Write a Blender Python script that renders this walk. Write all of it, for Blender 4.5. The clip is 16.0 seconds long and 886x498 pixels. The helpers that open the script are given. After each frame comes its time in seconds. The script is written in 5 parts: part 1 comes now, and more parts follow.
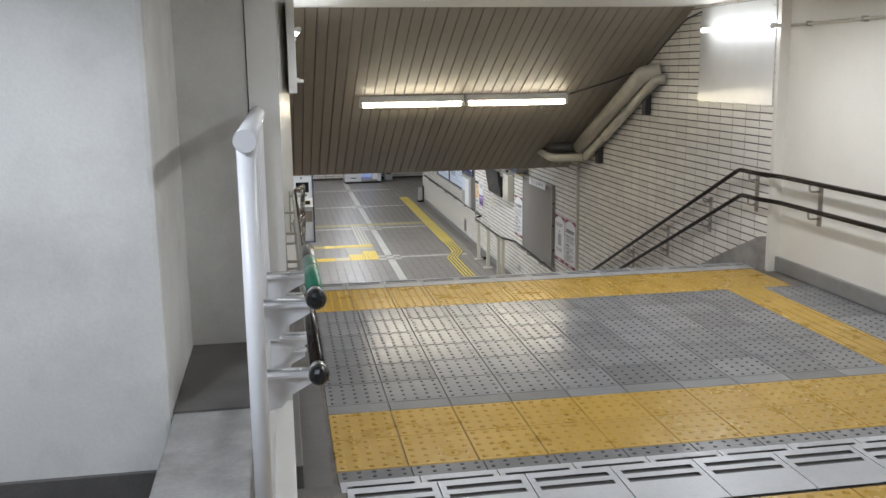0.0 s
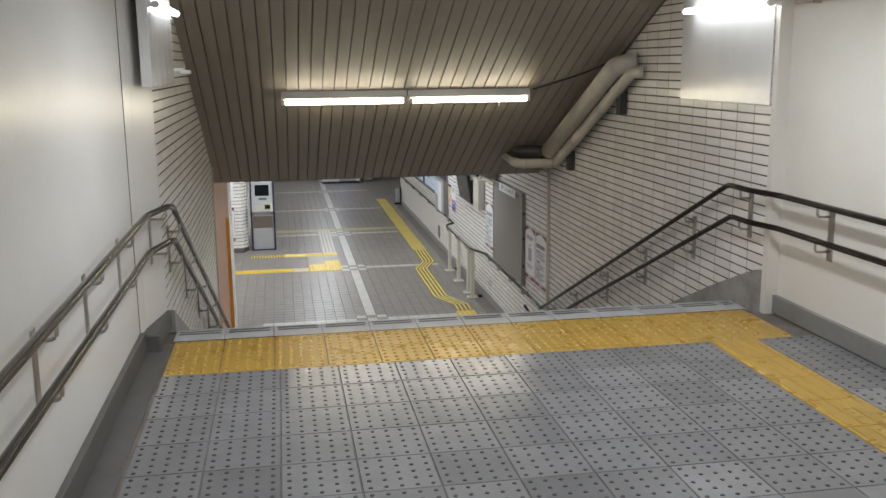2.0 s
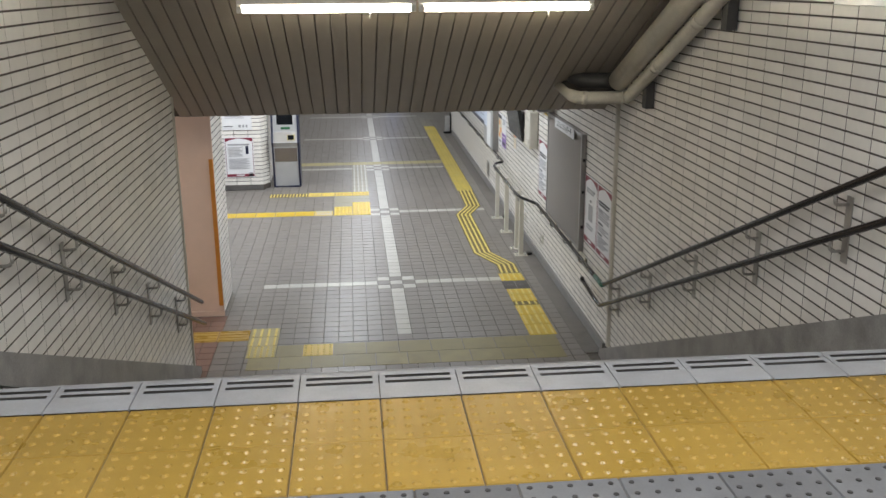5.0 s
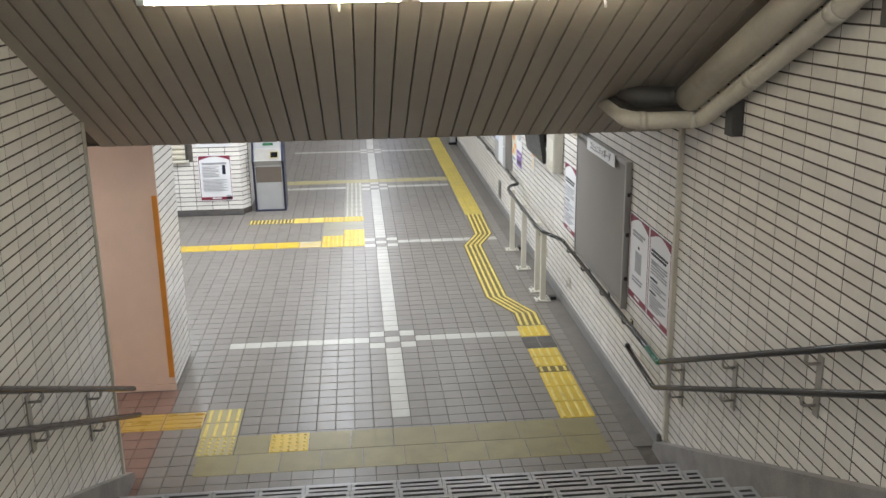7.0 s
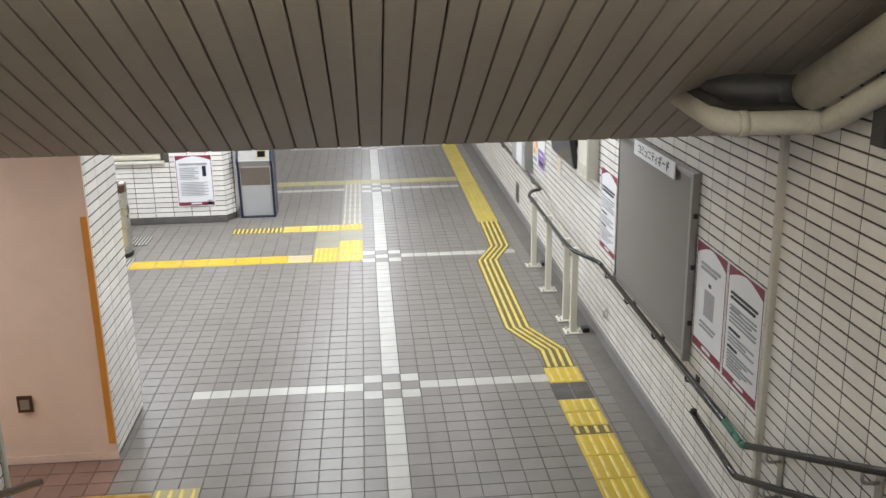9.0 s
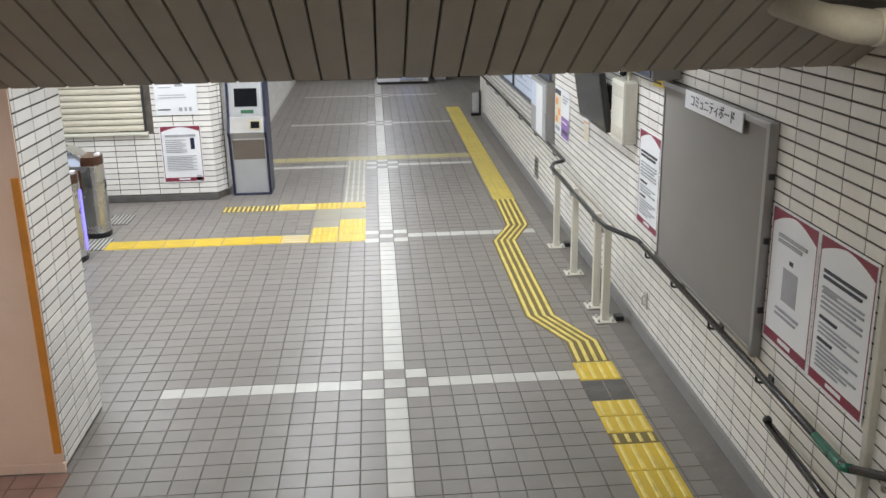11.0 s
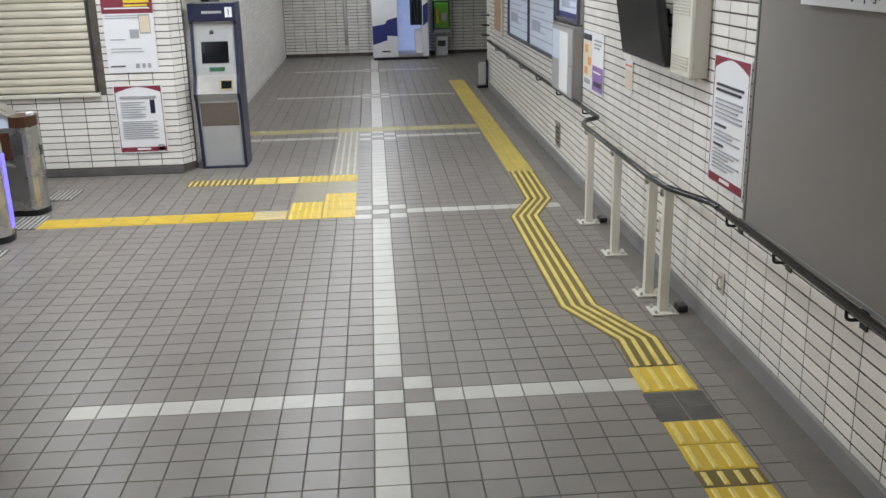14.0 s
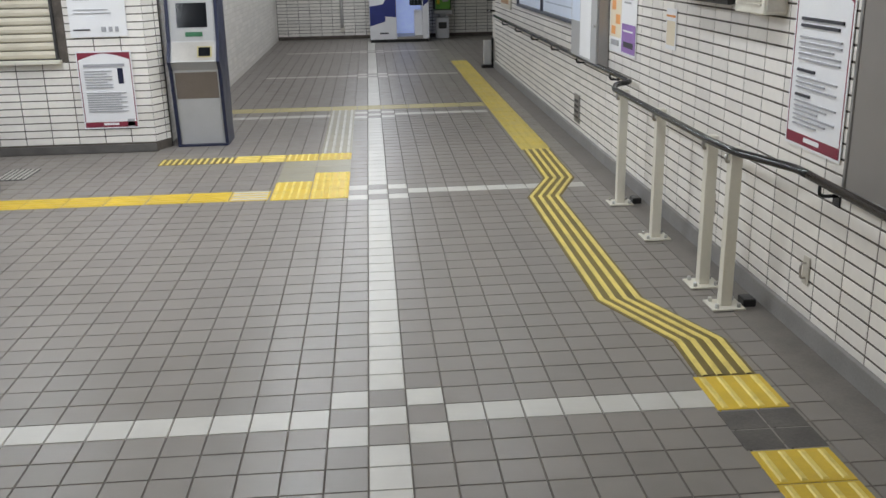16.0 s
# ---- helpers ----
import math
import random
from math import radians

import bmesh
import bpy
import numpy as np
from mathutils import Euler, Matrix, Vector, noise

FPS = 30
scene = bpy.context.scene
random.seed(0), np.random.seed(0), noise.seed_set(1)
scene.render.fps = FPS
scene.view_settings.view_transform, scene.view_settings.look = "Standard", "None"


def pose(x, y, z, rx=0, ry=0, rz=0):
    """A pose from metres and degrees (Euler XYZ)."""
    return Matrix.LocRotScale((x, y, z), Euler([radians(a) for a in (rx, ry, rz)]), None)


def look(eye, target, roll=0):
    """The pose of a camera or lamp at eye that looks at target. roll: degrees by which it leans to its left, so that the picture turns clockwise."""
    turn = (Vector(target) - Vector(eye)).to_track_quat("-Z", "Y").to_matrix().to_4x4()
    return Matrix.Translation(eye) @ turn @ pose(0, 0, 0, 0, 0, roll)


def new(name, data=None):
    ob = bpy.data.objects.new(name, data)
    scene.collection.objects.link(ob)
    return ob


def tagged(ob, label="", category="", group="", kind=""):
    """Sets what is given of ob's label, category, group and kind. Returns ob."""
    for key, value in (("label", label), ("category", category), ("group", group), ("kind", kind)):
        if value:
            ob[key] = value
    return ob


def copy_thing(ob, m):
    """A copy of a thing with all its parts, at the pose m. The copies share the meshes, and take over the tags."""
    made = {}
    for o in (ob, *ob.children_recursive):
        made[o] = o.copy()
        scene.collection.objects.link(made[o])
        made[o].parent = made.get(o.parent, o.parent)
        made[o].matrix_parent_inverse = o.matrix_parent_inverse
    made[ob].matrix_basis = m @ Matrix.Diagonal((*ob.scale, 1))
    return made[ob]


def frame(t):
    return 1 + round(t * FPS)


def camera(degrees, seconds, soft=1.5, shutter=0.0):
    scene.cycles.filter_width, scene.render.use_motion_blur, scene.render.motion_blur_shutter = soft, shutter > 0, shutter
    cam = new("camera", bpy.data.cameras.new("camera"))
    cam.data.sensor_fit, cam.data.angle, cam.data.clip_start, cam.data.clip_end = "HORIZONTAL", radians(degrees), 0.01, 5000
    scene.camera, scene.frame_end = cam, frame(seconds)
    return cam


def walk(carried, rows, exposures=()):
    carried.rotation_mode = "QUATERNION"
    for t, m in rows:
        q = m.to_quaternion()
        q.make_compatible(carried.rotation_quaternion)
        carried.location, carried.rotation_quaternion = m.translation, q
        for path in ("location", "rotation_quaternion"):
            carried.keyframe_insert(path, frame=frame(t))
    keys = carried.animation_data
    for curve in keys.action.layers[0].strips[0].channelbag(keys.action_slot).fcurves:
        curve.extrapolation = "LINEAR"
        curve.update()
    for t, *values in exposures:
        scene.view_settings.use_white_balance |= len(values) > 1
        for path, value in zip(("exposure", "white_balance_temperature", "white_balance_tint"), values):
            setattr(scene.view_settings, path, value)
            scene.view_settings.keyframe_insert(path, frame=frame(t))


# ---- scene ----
cam = camera(50.8, 16.0)
PATH = [
    (0, (-0.062, -2.115, 3.68), (0.271, -0.179, 3.302), -0.8),
    (0.5, (0.105, -1.777, 3.644), (0.438, 0.158, 3.261), -0.7),
    (1, (0.333, -1.422, 3.614), (0.663, 0.513, 3.228), -0.7),
    (1.5, (0.583, -1.047, 3.627), (0.914, 0.887, 3.242), -0.6),
    (2, (0.797, -0.619, 3.628), (1.128, 1.315, 3.241), -0.6),
    (2.5, (1.029, -0.204, 3.602), (1.334, 1.73, 3.196), -0.3),
    (3, (1.233, 0.249, 3.62), (1.411, 2.168, 3.085), -0.4),
    (3.5, (1.362, 0.672, 3.646), (1.532, 2.587, 3.095), -0.4),
    (4, (1.504, 1.052, 3.531), (1.672, 2.968, 2.989), -0.5),
    (4.2, (1.514, 1.201, 3.529), (1.694, 3.115, 2.977), -0.2),
    (6.3, (1.69, 3.17, 3.355), (1.872, 5.085, 2.807), -0.7),
    (6.5, (1.724, 3.395, 3.366), (1.901, 5.311, 2.818), -0.7),
    (7, (1.729, 3.955, 3.354), (1.903, 5.871, 2.806), -0.8),
    (7.5, (1.769, 4.498, 3.329), (1.943, 6.413, 2.781), -0.9),
    (8, (1.791, 4.959, 3.339), (1.962, 6.875, 2.789), -1.0),
    (8.5, (1.812, 5.356, 3.31), (1.979, 7.272, 2.759), -1.0),
    (9, (1.874, 5.66, 3.17), (2.028, 7.571, 2.602), -1.0),
    (9.2, (1.896, 5.753, 3.146), (2.033, 7.661, 2.563), -1.1),
    (11.3, (1.951, 6.861, 2.68), (2.082, 8.767, 2.089), -1.1),
    (11.5, (1.959, 6.967, 2.631), (2.092, 8.873, 2.04), -1.1),
    (12, (1.973, 7.26, 2.507), (2.104, 9.166, 1.914), -1.2),
    (12.5, (2.002, 7.54, 2.384), (2.134, 9.446, 1.792), -1.2),
    (13, (1.998, 7.793, 2.28), (2.129, 9.698, 1.685), -1.3),
    (13.5, (1.981, 8.041, 2.204), (2.11, 9.945, 1.607), -1.3),
    (14, (1.994, 8.288, 2.095), (2.124, 10.193, 1.498), -1.3),
    (14.5, (1.965, 8.541, 1.98), (2.095, 10.445, 1.381), -1.3),
    (15, (1.987, 8.792, 1.882), (2.12, 10.695, 1.283), -1.3),
    (15.5, (1.975, 9.035, 1.785), (2.11, 10.938, 1.185), -1.3),
    (16, (1.992, 9.287, 1.694), (2.127, 11.189, 1.092), -1.2),
]
walk(cam, [(t, look(eye, target, roll)) for t, eye, target, roll in PATH],
     [(0, 0.0), (1.5, -0.1), (3.0, -0.22), (4.0, -0.12), (6.5, 0.27), (9.0, 0.40), (12.5, 0.09), (14.5, -0.08), (16.0, -0.12)])

# ---------------------------------------------------------------- light
world = bpy.data.worlds.new("world")
world.use_nodes = True
world.node_tree.nodes["Background"].inputs[0].default_value = (0.9, 0.95, 1.0, 1)
world.node_tree.nodes["Background"].inputs[1].default_value = 0.02
scene.world = world


def area(name, x, y, z, sx, sy, power, colour=(0.90, 0.955, 1.025), rx=0, ry=0, rz=0):
    d = bpy.data.lights.new(name, "AREA")
    d.shape, d.size, d.size_y, d.energy, d.color = "RECTANGLE", sx, sy, power, colour
    ob = new(name, d)
    ob.matrix_world = pose(x, y, z, rx, ry, rz)
    return ob


TUBE = 29.0          # glow of the bare fluorescent tubes
HALL_W, LAND_W = 29.0, 23.0
HALL_LAMPS = [(1.1, 11.7), (3.0, 13.3), (1.3, 14.6), (3.0, 16.6), (1.3, 17.3), (1.7, 20.0), (1.7, 22.8), (2.0, 25.5), (2.0, 28.0), (-0.9, 13.6), (-0.9, 16.6), (-2.6, 15.2), (-1.8, 10.8)]
LAND_LAMPS = [(1.0, 3.8), (2.9, 3.8), (1.0, 0.9), (2.9, 0.9), (1.0, -2.2), (2.9, -2.2)]
for lx, ly in HALL_LAMPS:
    area("hall_light", lx, ly, 2.50, 0.16, 1.2, HALL_W * (0.45 if 11 < ly < 12 else 0.5 if lx > 2.5 else 1.1 if lx < 0 else 0.85 if ly > 19 else 1.3))
for lx, ly in LAND_LAMPS:
    area("landing_light", lx, ly, 4.10, 0.16, 1.2, LAND_W * (1.0 if ly > 2 else 0.55), (0.91, 0.955, 1.02))

area("alcove_light", -0.9, -0.6, 4.10, 0.16, 1.2, 29.0, (0.86, 0.94, 1.06))


# ---------------------------------------------------------------- materials
def mat(name, colour, rough=0.6, metal=0.0, vary=0.12, scale=6.0, bump=0.1, fine=90.0, dirt=0.0, dirt_colour=(0.1, 0.085, 0.07), dirt_scale=1.3, piece=0.0, spec=0.5, emit=0.0, rvar=0.05):
    m = bpy.data.materials.new(name)
    m.use_nodes = True
    nt = m.node_tree
    N, L = nt.nodes, nt.links
    b = N["Principled BSDF"]
    b.inputs["Metallic"].default_value = metal
    b.inputs["Specular IOR Level"].default_value = spec
    co = N.new("ShaderNodeTexCoord")
    geo = N.new("ShaderNodeNewGeometry")
    n1 = N.new("ShaderNodeTexNoise")
    n1.inputs["Scale"].default_value, n1.inputs["Detail"].default_value = scale, 5
    n2 = N.new("ShaderNodeTexNoise")
    n2.inputs["Scale"].default_value, n2.inputs["Detail"].default_value = fine, 3
    L.new(geo.outputs["Position"], n1.inputs["Vector"])
    L.new(geo.outputs["Position"], n2.inputs["Vector"])
    r = N.new("ShaderNodeMapRange")
    r.inputs[1].default_value, r.inputs[2].default_value = 0.3, 0.7
    r.inputs[3].default_value, r.inputs[4].default_value = 1 - vary, 1 + vary
    L.new(n1.outputs[0], r.inputs[0])
    r2 = N.new("ShaderNodeMapRange")
    r2.inputs[1].default_value, r2.inputs[2].default_value = 0.3, 0.7
    r2.inputs[3].default_value, r2.inputs[4].default_value = 1 - vary * 0.5, 1 + vary * 0.5
    L.new(n2.outputs[0], r2.inputs[0])
    mul = N.new("ShaderNodeMath")
    mul.operation = "MULTIPLY"
    L.new(r.outputs[0], mul.inputs[0])
    L.new(r2.outputs[0], mul.inputs[1])
    val = mul.outputs[0]
    if piece:
        oi = N.new("ShaderNodeObjectInfo")
        add = N.new("ShaderNodeMath")
        add.operation = "ADD"
        L.new(oi.outputs["Random"], add.inputs[0])
        L.new(geo.outputs["Random Per Island"], add.inputs[1])
        fr = N.new("ShaderNodeMath")
        fr.operation = "FRACT"
        L.new(add.outputs[0], fr.inputs[0])
        r3 = N.new("ShaderNodeMapRange")
        r3.inputs[3].default_value, r3.inputs[4].default_value = 1 - piece, 1 + piece
        L.new(fr.outputs[0], r3.inputs[0])
        m2 = N.new("ShaderNodeMath")
        m2.operation = "MULTIPLY"
        L.new(val, m2.inputs[0])
        L.new(r3.outputs[0], m2.inputs[1])
        val = m2.outputs[0]
    sc = N.new("ShaderNodeVectorMath")
    sc.operation = "SCALE"
    sc.inputs[0].default_value = colour
    L.new(val, sc.inputs["Scale"])
    out = sc.outputs[0]
    if dirt:
        n3 = N.new("ShaderNodeTexNoise")
        n3.inputs["Scale"].default_value, n3.inputs["Detail"].default_value, n3.inputs["Roughness"].default_value = dirt_scale, 8, 0.68
        L.new(geo.outputs["Position"], n3.inputs["Vector"])
        r4 = N.new("ShaderNodeMapRange")
        r4.inputs[1].default_value, r4.inputs[2].default_value = 0.5, 0.75
        r4.inputs[3].default_value, r4.inputs[4].default_value = 0.0, dirt
        L.new(n3.outputs[0], r4.inputs[0])
        mx = N.new("ShaderNodeMix")
        mx.data_type = "RGBA"
        L.new(r4.outputs[0], mx.inputs["Factor"])
        L.new(out, mx.inputs["A"])
        mx.inputs["B"].default_value = (*dirt_colour, 1)
        out = mx.outputs["Result"]
    L.new(out, b.inputs["Base Color"])
    rr = N.new("ShaderNodeMapRange")
    rr.inputs[1].default_value, rr.inputs[2].default_value = 0.3, 0.7
    rr.inputs[3].default_value, rr.inputs[4].default_value = max(0.03, rough - rvar), min(1, rough + rvar)
    L.new(n1.outputs[0], rr.inputs[0])
    L.new(rr.outputs[0], b.inputs["Roughness"])
    if bump:
        bp = N.new("ShaderNodeBump")
        bp.inputs["Strength"].default_value, bp.inputs["Distance"].default_value = bump, 0.004
        L.new(n2.outputs[0], bp.inputs["Height"])
        L.new(bp.outputs[0], b.inputs["Normal"])
    if emit:
        b.inputs["Emission Color"].default_value = (*colour, 1)
        b.inputs["Emission Strength"].default_value = emit
    return m


M = {}
M["wall_tile"] = mat("wall_tile", (0.82, 0.785, 0.735), 0.32, rvar=0.015, vary=0.04, piece=0.08, bump=0.05, fine=30, dirt=0.06, dirt_colour=(0.42, 0.37, 0.30), dirt_scale=0.7)
M["grout"] = mat("grout", (0.098, 0.083, 0.07), 0.9, vary=0.35, scale=9)
M["floor_tile"] = mat("floor_tile", (0.222, 0.20, 0.18), 0.38, rvar=0.06, spec=0.42, vary=0.07, piece=0.06, bump=0.06, fine=220, dirt=0.35, dirt_colour=(0.15, 0.13, 0.11), dirt_scale=0.9)
M["white_tile"] = mat("white_tile", (0.50, 0.485, 0.445), 0.42, vary=0.06, piece=0.05, bump=0.05, fine=200, dirt=0.3, dirt_colour=(0.36, 0.33, 0.28))
M["floor_grout"] = mat("floor_grout", (0.145, 0.127, 0.11), 0.9, vary=0.3)
M["yellow"] = mat("yellow", (0.46, 0.285, 0.055), 0.30, vary=0.05, piece=0.05, bump=0.06, dirt=0.10, dirt_colour=(0.3, 0.2, 0.05), dirt_scale=3)
M["yellow_bright"] = mat("yellow_bright", (0.64, 0.44, 0.035), 0.42, vary=0.08, piece=0.05, dirt=0.2, dirt_colour=(0.4, 0.3, 0.08), dirt_scale=4)
M["yellow_bar"] = mat("yellow_bar", (0.76, 0.61, 0.16), 0.42, vary=0.1, dirt=0.6, dirt_colour=(0.33, 0.24, 0.06), dirt_scale=9)
M["gutter"] = mat("gutter_stone", (0.165, 0.148, 0.132), 0.45, vary=0.16, dirt=0.6, dirt_colour=(0.08, 0.07, 0.06), dirt_scale=2.6)
M["dark_green"] = mat("dark_green", (0.03, 0.13, 0.06), 0.4)
M["string_stone"] = mat("string_stone", (0.30, 0.285, 0.27), 0.42, vary=0.2, dirt=0.6, dirt_colour=(0.05, 0.043, 0.038), dirt_scale=2.5)
M["dark_patch"] = mat("dark_patch", (0.115, 0.104, 0.093), 0.7, vary=0.3, piece=0.25)
M["violet_glow"] = mat("violet_glow", (0.25, 0.22, 1.0), 0.4, emit=0.8, bump=0)
M["yellow_soft"] = mat("yellow_soft", (0.58, 0.45, 0.09), 0.45, vary=0.1, piece=0.07, dirt=0.35, dirt_colour=(0.33, 0.27, 0.12), dirt_scale=2)
M["yellow_worn"] = mat("yellow_worn", (0.28, 0.24, 0.115), 0.5, vary=0.15, piece=0.06, dirt=0.5, dirt_colour=(0.2, 0.17, 0.1), dirt_scale=3)
M["yellow_old"] = mat("yellow_old", (0.17, 0.125, 0.03), 0.55, vary=0.15, dirt=0.4, dirt_colour=(0.09, 0.07, 0.03), dirt_scale=5)
M["yellow_pale"] = mat("yellow_pale", (0.42, 0.36, 0.17), 0.5, vary=0.12, piece=0.06, dirt=0.4, dirt_colour=(0.26, 0.23, 0.16), dirt_scale=3)
M["grey_block"] = mat("grey_block", (0.225, 0.224, 0.228), 0.21, rvar=0.05, vary=0.07, piece=0.16, bump=0.06, fine=120, dirt=0.15, dirt_colour=(0.10, 0.098, 0.096), dirt_scale=0.7)
M["stud"] = mat("stud", (0.045, 0.042, 0.04), 0.6, vary=0.2)
M["nosing"] = mat("nosing", (0.43, 0.432, 0.445), 0.4, vary=0.08, piece=0.06, dirt=0.35, dirt_colour=(0.3, 0.29, 0.28), dirt_scale=4)
M["groove"] = mat("groove", (0.07, 0.068, 0.068), 0.7, vary=0.2)
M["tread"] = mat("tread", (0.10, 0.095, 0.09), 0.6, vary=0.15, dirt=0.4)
M["stone"] = mat("stone", (0.115, 0.108, 0.102), 0.5, vary=0.18, scale=9, dirt=0.5, dirt_colour=(0.07, 0.06, 0.055), dirt_scale=2.5)
M["ceiling"] = mat("ceiling_slat", (0.34, 0.30, 0.252), 0.5, vary=0.05, piece=0.03, bump=0.03, dirt=0.18, dirt_colour=(0.15, 0.12, 0.09), dirt_scale=1.2)
M["ceiling_gap"] = mat("ceiling_gap", (0.10, 0.085, 0.07), 0.8)
M["skirt_grey"] = mat("skirt_grey", (0.25, 0.24, 0.23), 0.5, vary=0.12, dirt=0.45, dirt_colour=(0.13, 0.12, 0.11), dirt_scale=2.5)
M["faded"] = mat("faded_beige", (0.30, 0.275, 0.205), 0.42, vary=0.1, piece=0.05, dirt=0.4, dirt_colour=(0.22, 0.2, 0.165), dirt_scale=3)
M["white_paint"] = mat("white_paint", (0.76, 0.745, 0.71), 0.34, vary=0.03, scale=2.5, bump=0.05, fine=40, dirt=0.05, dirt_colour=(0.55, 0.52, 0.47), dirt_scale=0.6)
M["cream_paint"] = mat("cream_paint", (0.74, 0.71, 0.65), 0.5, vary=0.03, scale=2, bump=0.05, fine=40, dirt=0.15, dirt_colour=(0.52, 0.48, 0.42))
M["old_plaster"] = mat("old_plaster", (0.74, 0.73, 0.70), 0.7, vary=0.05, scale=3, bump=0.15, dirt=0.55, dirt_colour=(0.36, 0.34, 0.32), dirt_scale=1.0)
M["ledge_stone"] = mat("ledge_stone", (0.27, 0.26, 0.25), 0.75, vary=0.15, scale=5, bump=0.2, dirt=0.9, dirt_colour=(0.13, 0.12, 0.11), dirt_scale=2.6)
M["white_ceiling"] = mat("white_ceiling", (0.78, 0.77, 0.74), 0.7, vary=0.03)
M["panel_metal"] = mat("panel_metal", (0.74, 0.74, 0.74), 0.22, vary=0.03, bump=0.02)
M["salmon"] = mat("salmon", (0.78, 0.58, 0.465), 0.6, vary=0.03, bump=0.06, dirt=0.12, dirt_colour=(0.4, 0.28, 0.2))
M["orange"] = mat("orange", (0.62, 0.24, 0.03), 0.5)
M["reddish"] = mat("reddish_floor", (0.21, 0.12, 0.09), 0.5, vary=0.15)
M["rail"] = mat("rail_brown", (0.016, 0.011, 0.009), 0.18, spec=0.26, rvar=0.02, vary=0.1, bump=0.02)
M["rail_black"] = mat("rail_black", (0.018, 0.018, 0.019), 0.16, rvar=0.02, vary=0.1, bump=0.02)
M["steel"] = mat("steel", (0.62, 0.62, 0.61), 0.28, metal=1.0, vary=0.05, bump=0.03, fine=300)
M["dull_steel"] = mat("dull_steel", (0.42, 0.40, 0.37), 0.42, metal=0.9, vary=0.08, bump=0.03)
M["green_grip"] = mat("green_grip", (0.02, 0.15, 0.09), 0.3)
M["black"] = mat("black_rubber", (0.012, 0.012, 0.013), 0.3, vary=0.1)
M["screen"] = mat("dark_screen", (0.008, 0.009, 0.011), 0.12, vary=0.02, bump=0, spec=0.25)
M["post_cream"] = mat("post_cream", (0.70, 0.67, 0.58), 0.42, vary=0.04, dirt=0.2, dirt_colour=(0.35, 0.3, 0.22), dirt_scale=6)
M["pipe_cream"] = mat("pipe_cream", (0.60, 0.565, 0.49), 0.45, vary=0.08, dirt=0.55, dirt_colour=(0.2, 0.17, 0.13), dirt_scale=3)
M["pipe_dark"] = mat("pipe_dark", (0.045, 0.043, 0.043), 0.5, vary=0.2)
# near-black for the pipe bend: shade put into the colour, with some soot
M["soot_shade"] = mat("soot_shade", (0.035, 0.03, 0.027), 0.9, vary=0.3)
M["board_grey"] = mat("board_grey", (0.25, 0.228, 0.21), 0.8, vary=0.04, bump=0.2, fine=300)
M["alu"] = mat("aluminium", (0.35, 0.34, 0.33), 0.4, metal=0.8, vary=0.05)
M["paper"] = mat("paper", (0.82, 0.82, 0.83), 0.55, vary=0.02, bump=0.02)
M["paper_cream"] = mat("paper_cream", (0.75, 0.66, 0.50), 0.6, vary=0.04)
M["maroon"] = mat("maroon_ink", (0.23, 0.025, 0.05), 0.5, vary=0.05)
M["ink"] = mat("ink", (0.045, 0.045, 0.055), 0.6, vary=0.1)
M["ink_grey"] = mat("ink_grey", (0.38, 0.38, 0.40), 0.6, vary=0.1)
M["case_frame"] = mat("case_frame", (0.07, 0.075, 0.10), 0.4, vary=0.06)
M["ink_pale"] = mat("ink_pale", (0.42, 0.48, 0.60), 0.6, vary=0.1)
M["tan_wood"] = mat("tan_wood", (0.45, 0.27, 0.15), 0.5, vary=0.12, scale=14)
M["ink_orange"] = mat("ink_orange", (0.75, 0.33, 0.10), 0.6)
M["ink_purple"] = mat("ink_purple", (0.28, 0.16, 0.42), 0.6)
M["ink_yellow"] = mat("ink_yellow", (0.85, 0.60, 0.04), 0.6)
M["navy"] = mat("navy_paint", (0.016, 0.02, 0.05), 0.35, vary=0.06)
M["booth_blue"] = mat("booth_blue", (0.02, 0.03, 0.17), 0.4)
M["booth_white"] = mat("booth_white", (0.76, 0.76, 0.78), 0.35, vary=0.03)
M["curtain"] = mat("curtain", (0.07, 0.085, 0.1), 0.8, vary=0.1)
M["phone_green"] = mat("phone_green", (0.16, 0.42, 0.05), 0.35)
M["machine_grey"] = mat("machine_grey", (0.42, 0.42, 0.42), 0.4, vary=0.04)
M["machine_brown"] = mat("machine_brown", (0.20, 0.17, 0.145), 0.35, metal=0.4, vary=0.06)
M["shutter"] = mat("shutter_cream", (0.60, 0.55, 0.44), 0.5, vary=0.06, dirt=0.35, dirt_colour=(0.33, 0.29, 0.22), dirt_scale=2)
M["brown_glass"] = mat("brown_plastic", (0.08, 0.035, 0.02), 0.2, vary=0.05)
M["sign_navy"] = mat("sign_navy", (0.018, 0.03, 0.075), 0.3)
M["sign_glow"] = mat("sign_letters", (1.0, 0.72, 0.02), 0.4, emit=1.6, bump=0)
M["sign_green"] = mat("sign_green", (0.05, 0.75, 0.35), 0.4, emit=1.3, bump=0)
M["tube"] = mat("tube_glow", (1.0, 0.91, 0.70), 0.4, emit=TUBE, bump=0, vary=0)
M["tube_white"] = mat("tube_glow_white", (0.95, 0.98, 1.0), 0.4, emit=TUBE * 0.40, bump=0, vary=0)
# pale blue with a faint glow added, also on paper and gate sides
M["pale_glow"] = mat("pale_glow_paper", (0.62, 0.69, 0.82), 0.35, vary=0.05, emit=0.10)
M["booth_light"] = mat("booth_light", (0.42, 0.52, 0.85), 0.5, emit=0.4, bump=0)
M["phone_glow"] = mat("phone_glow", (0.5, 0.85, 0.5), 0.5, emit=0.5, bump=0)
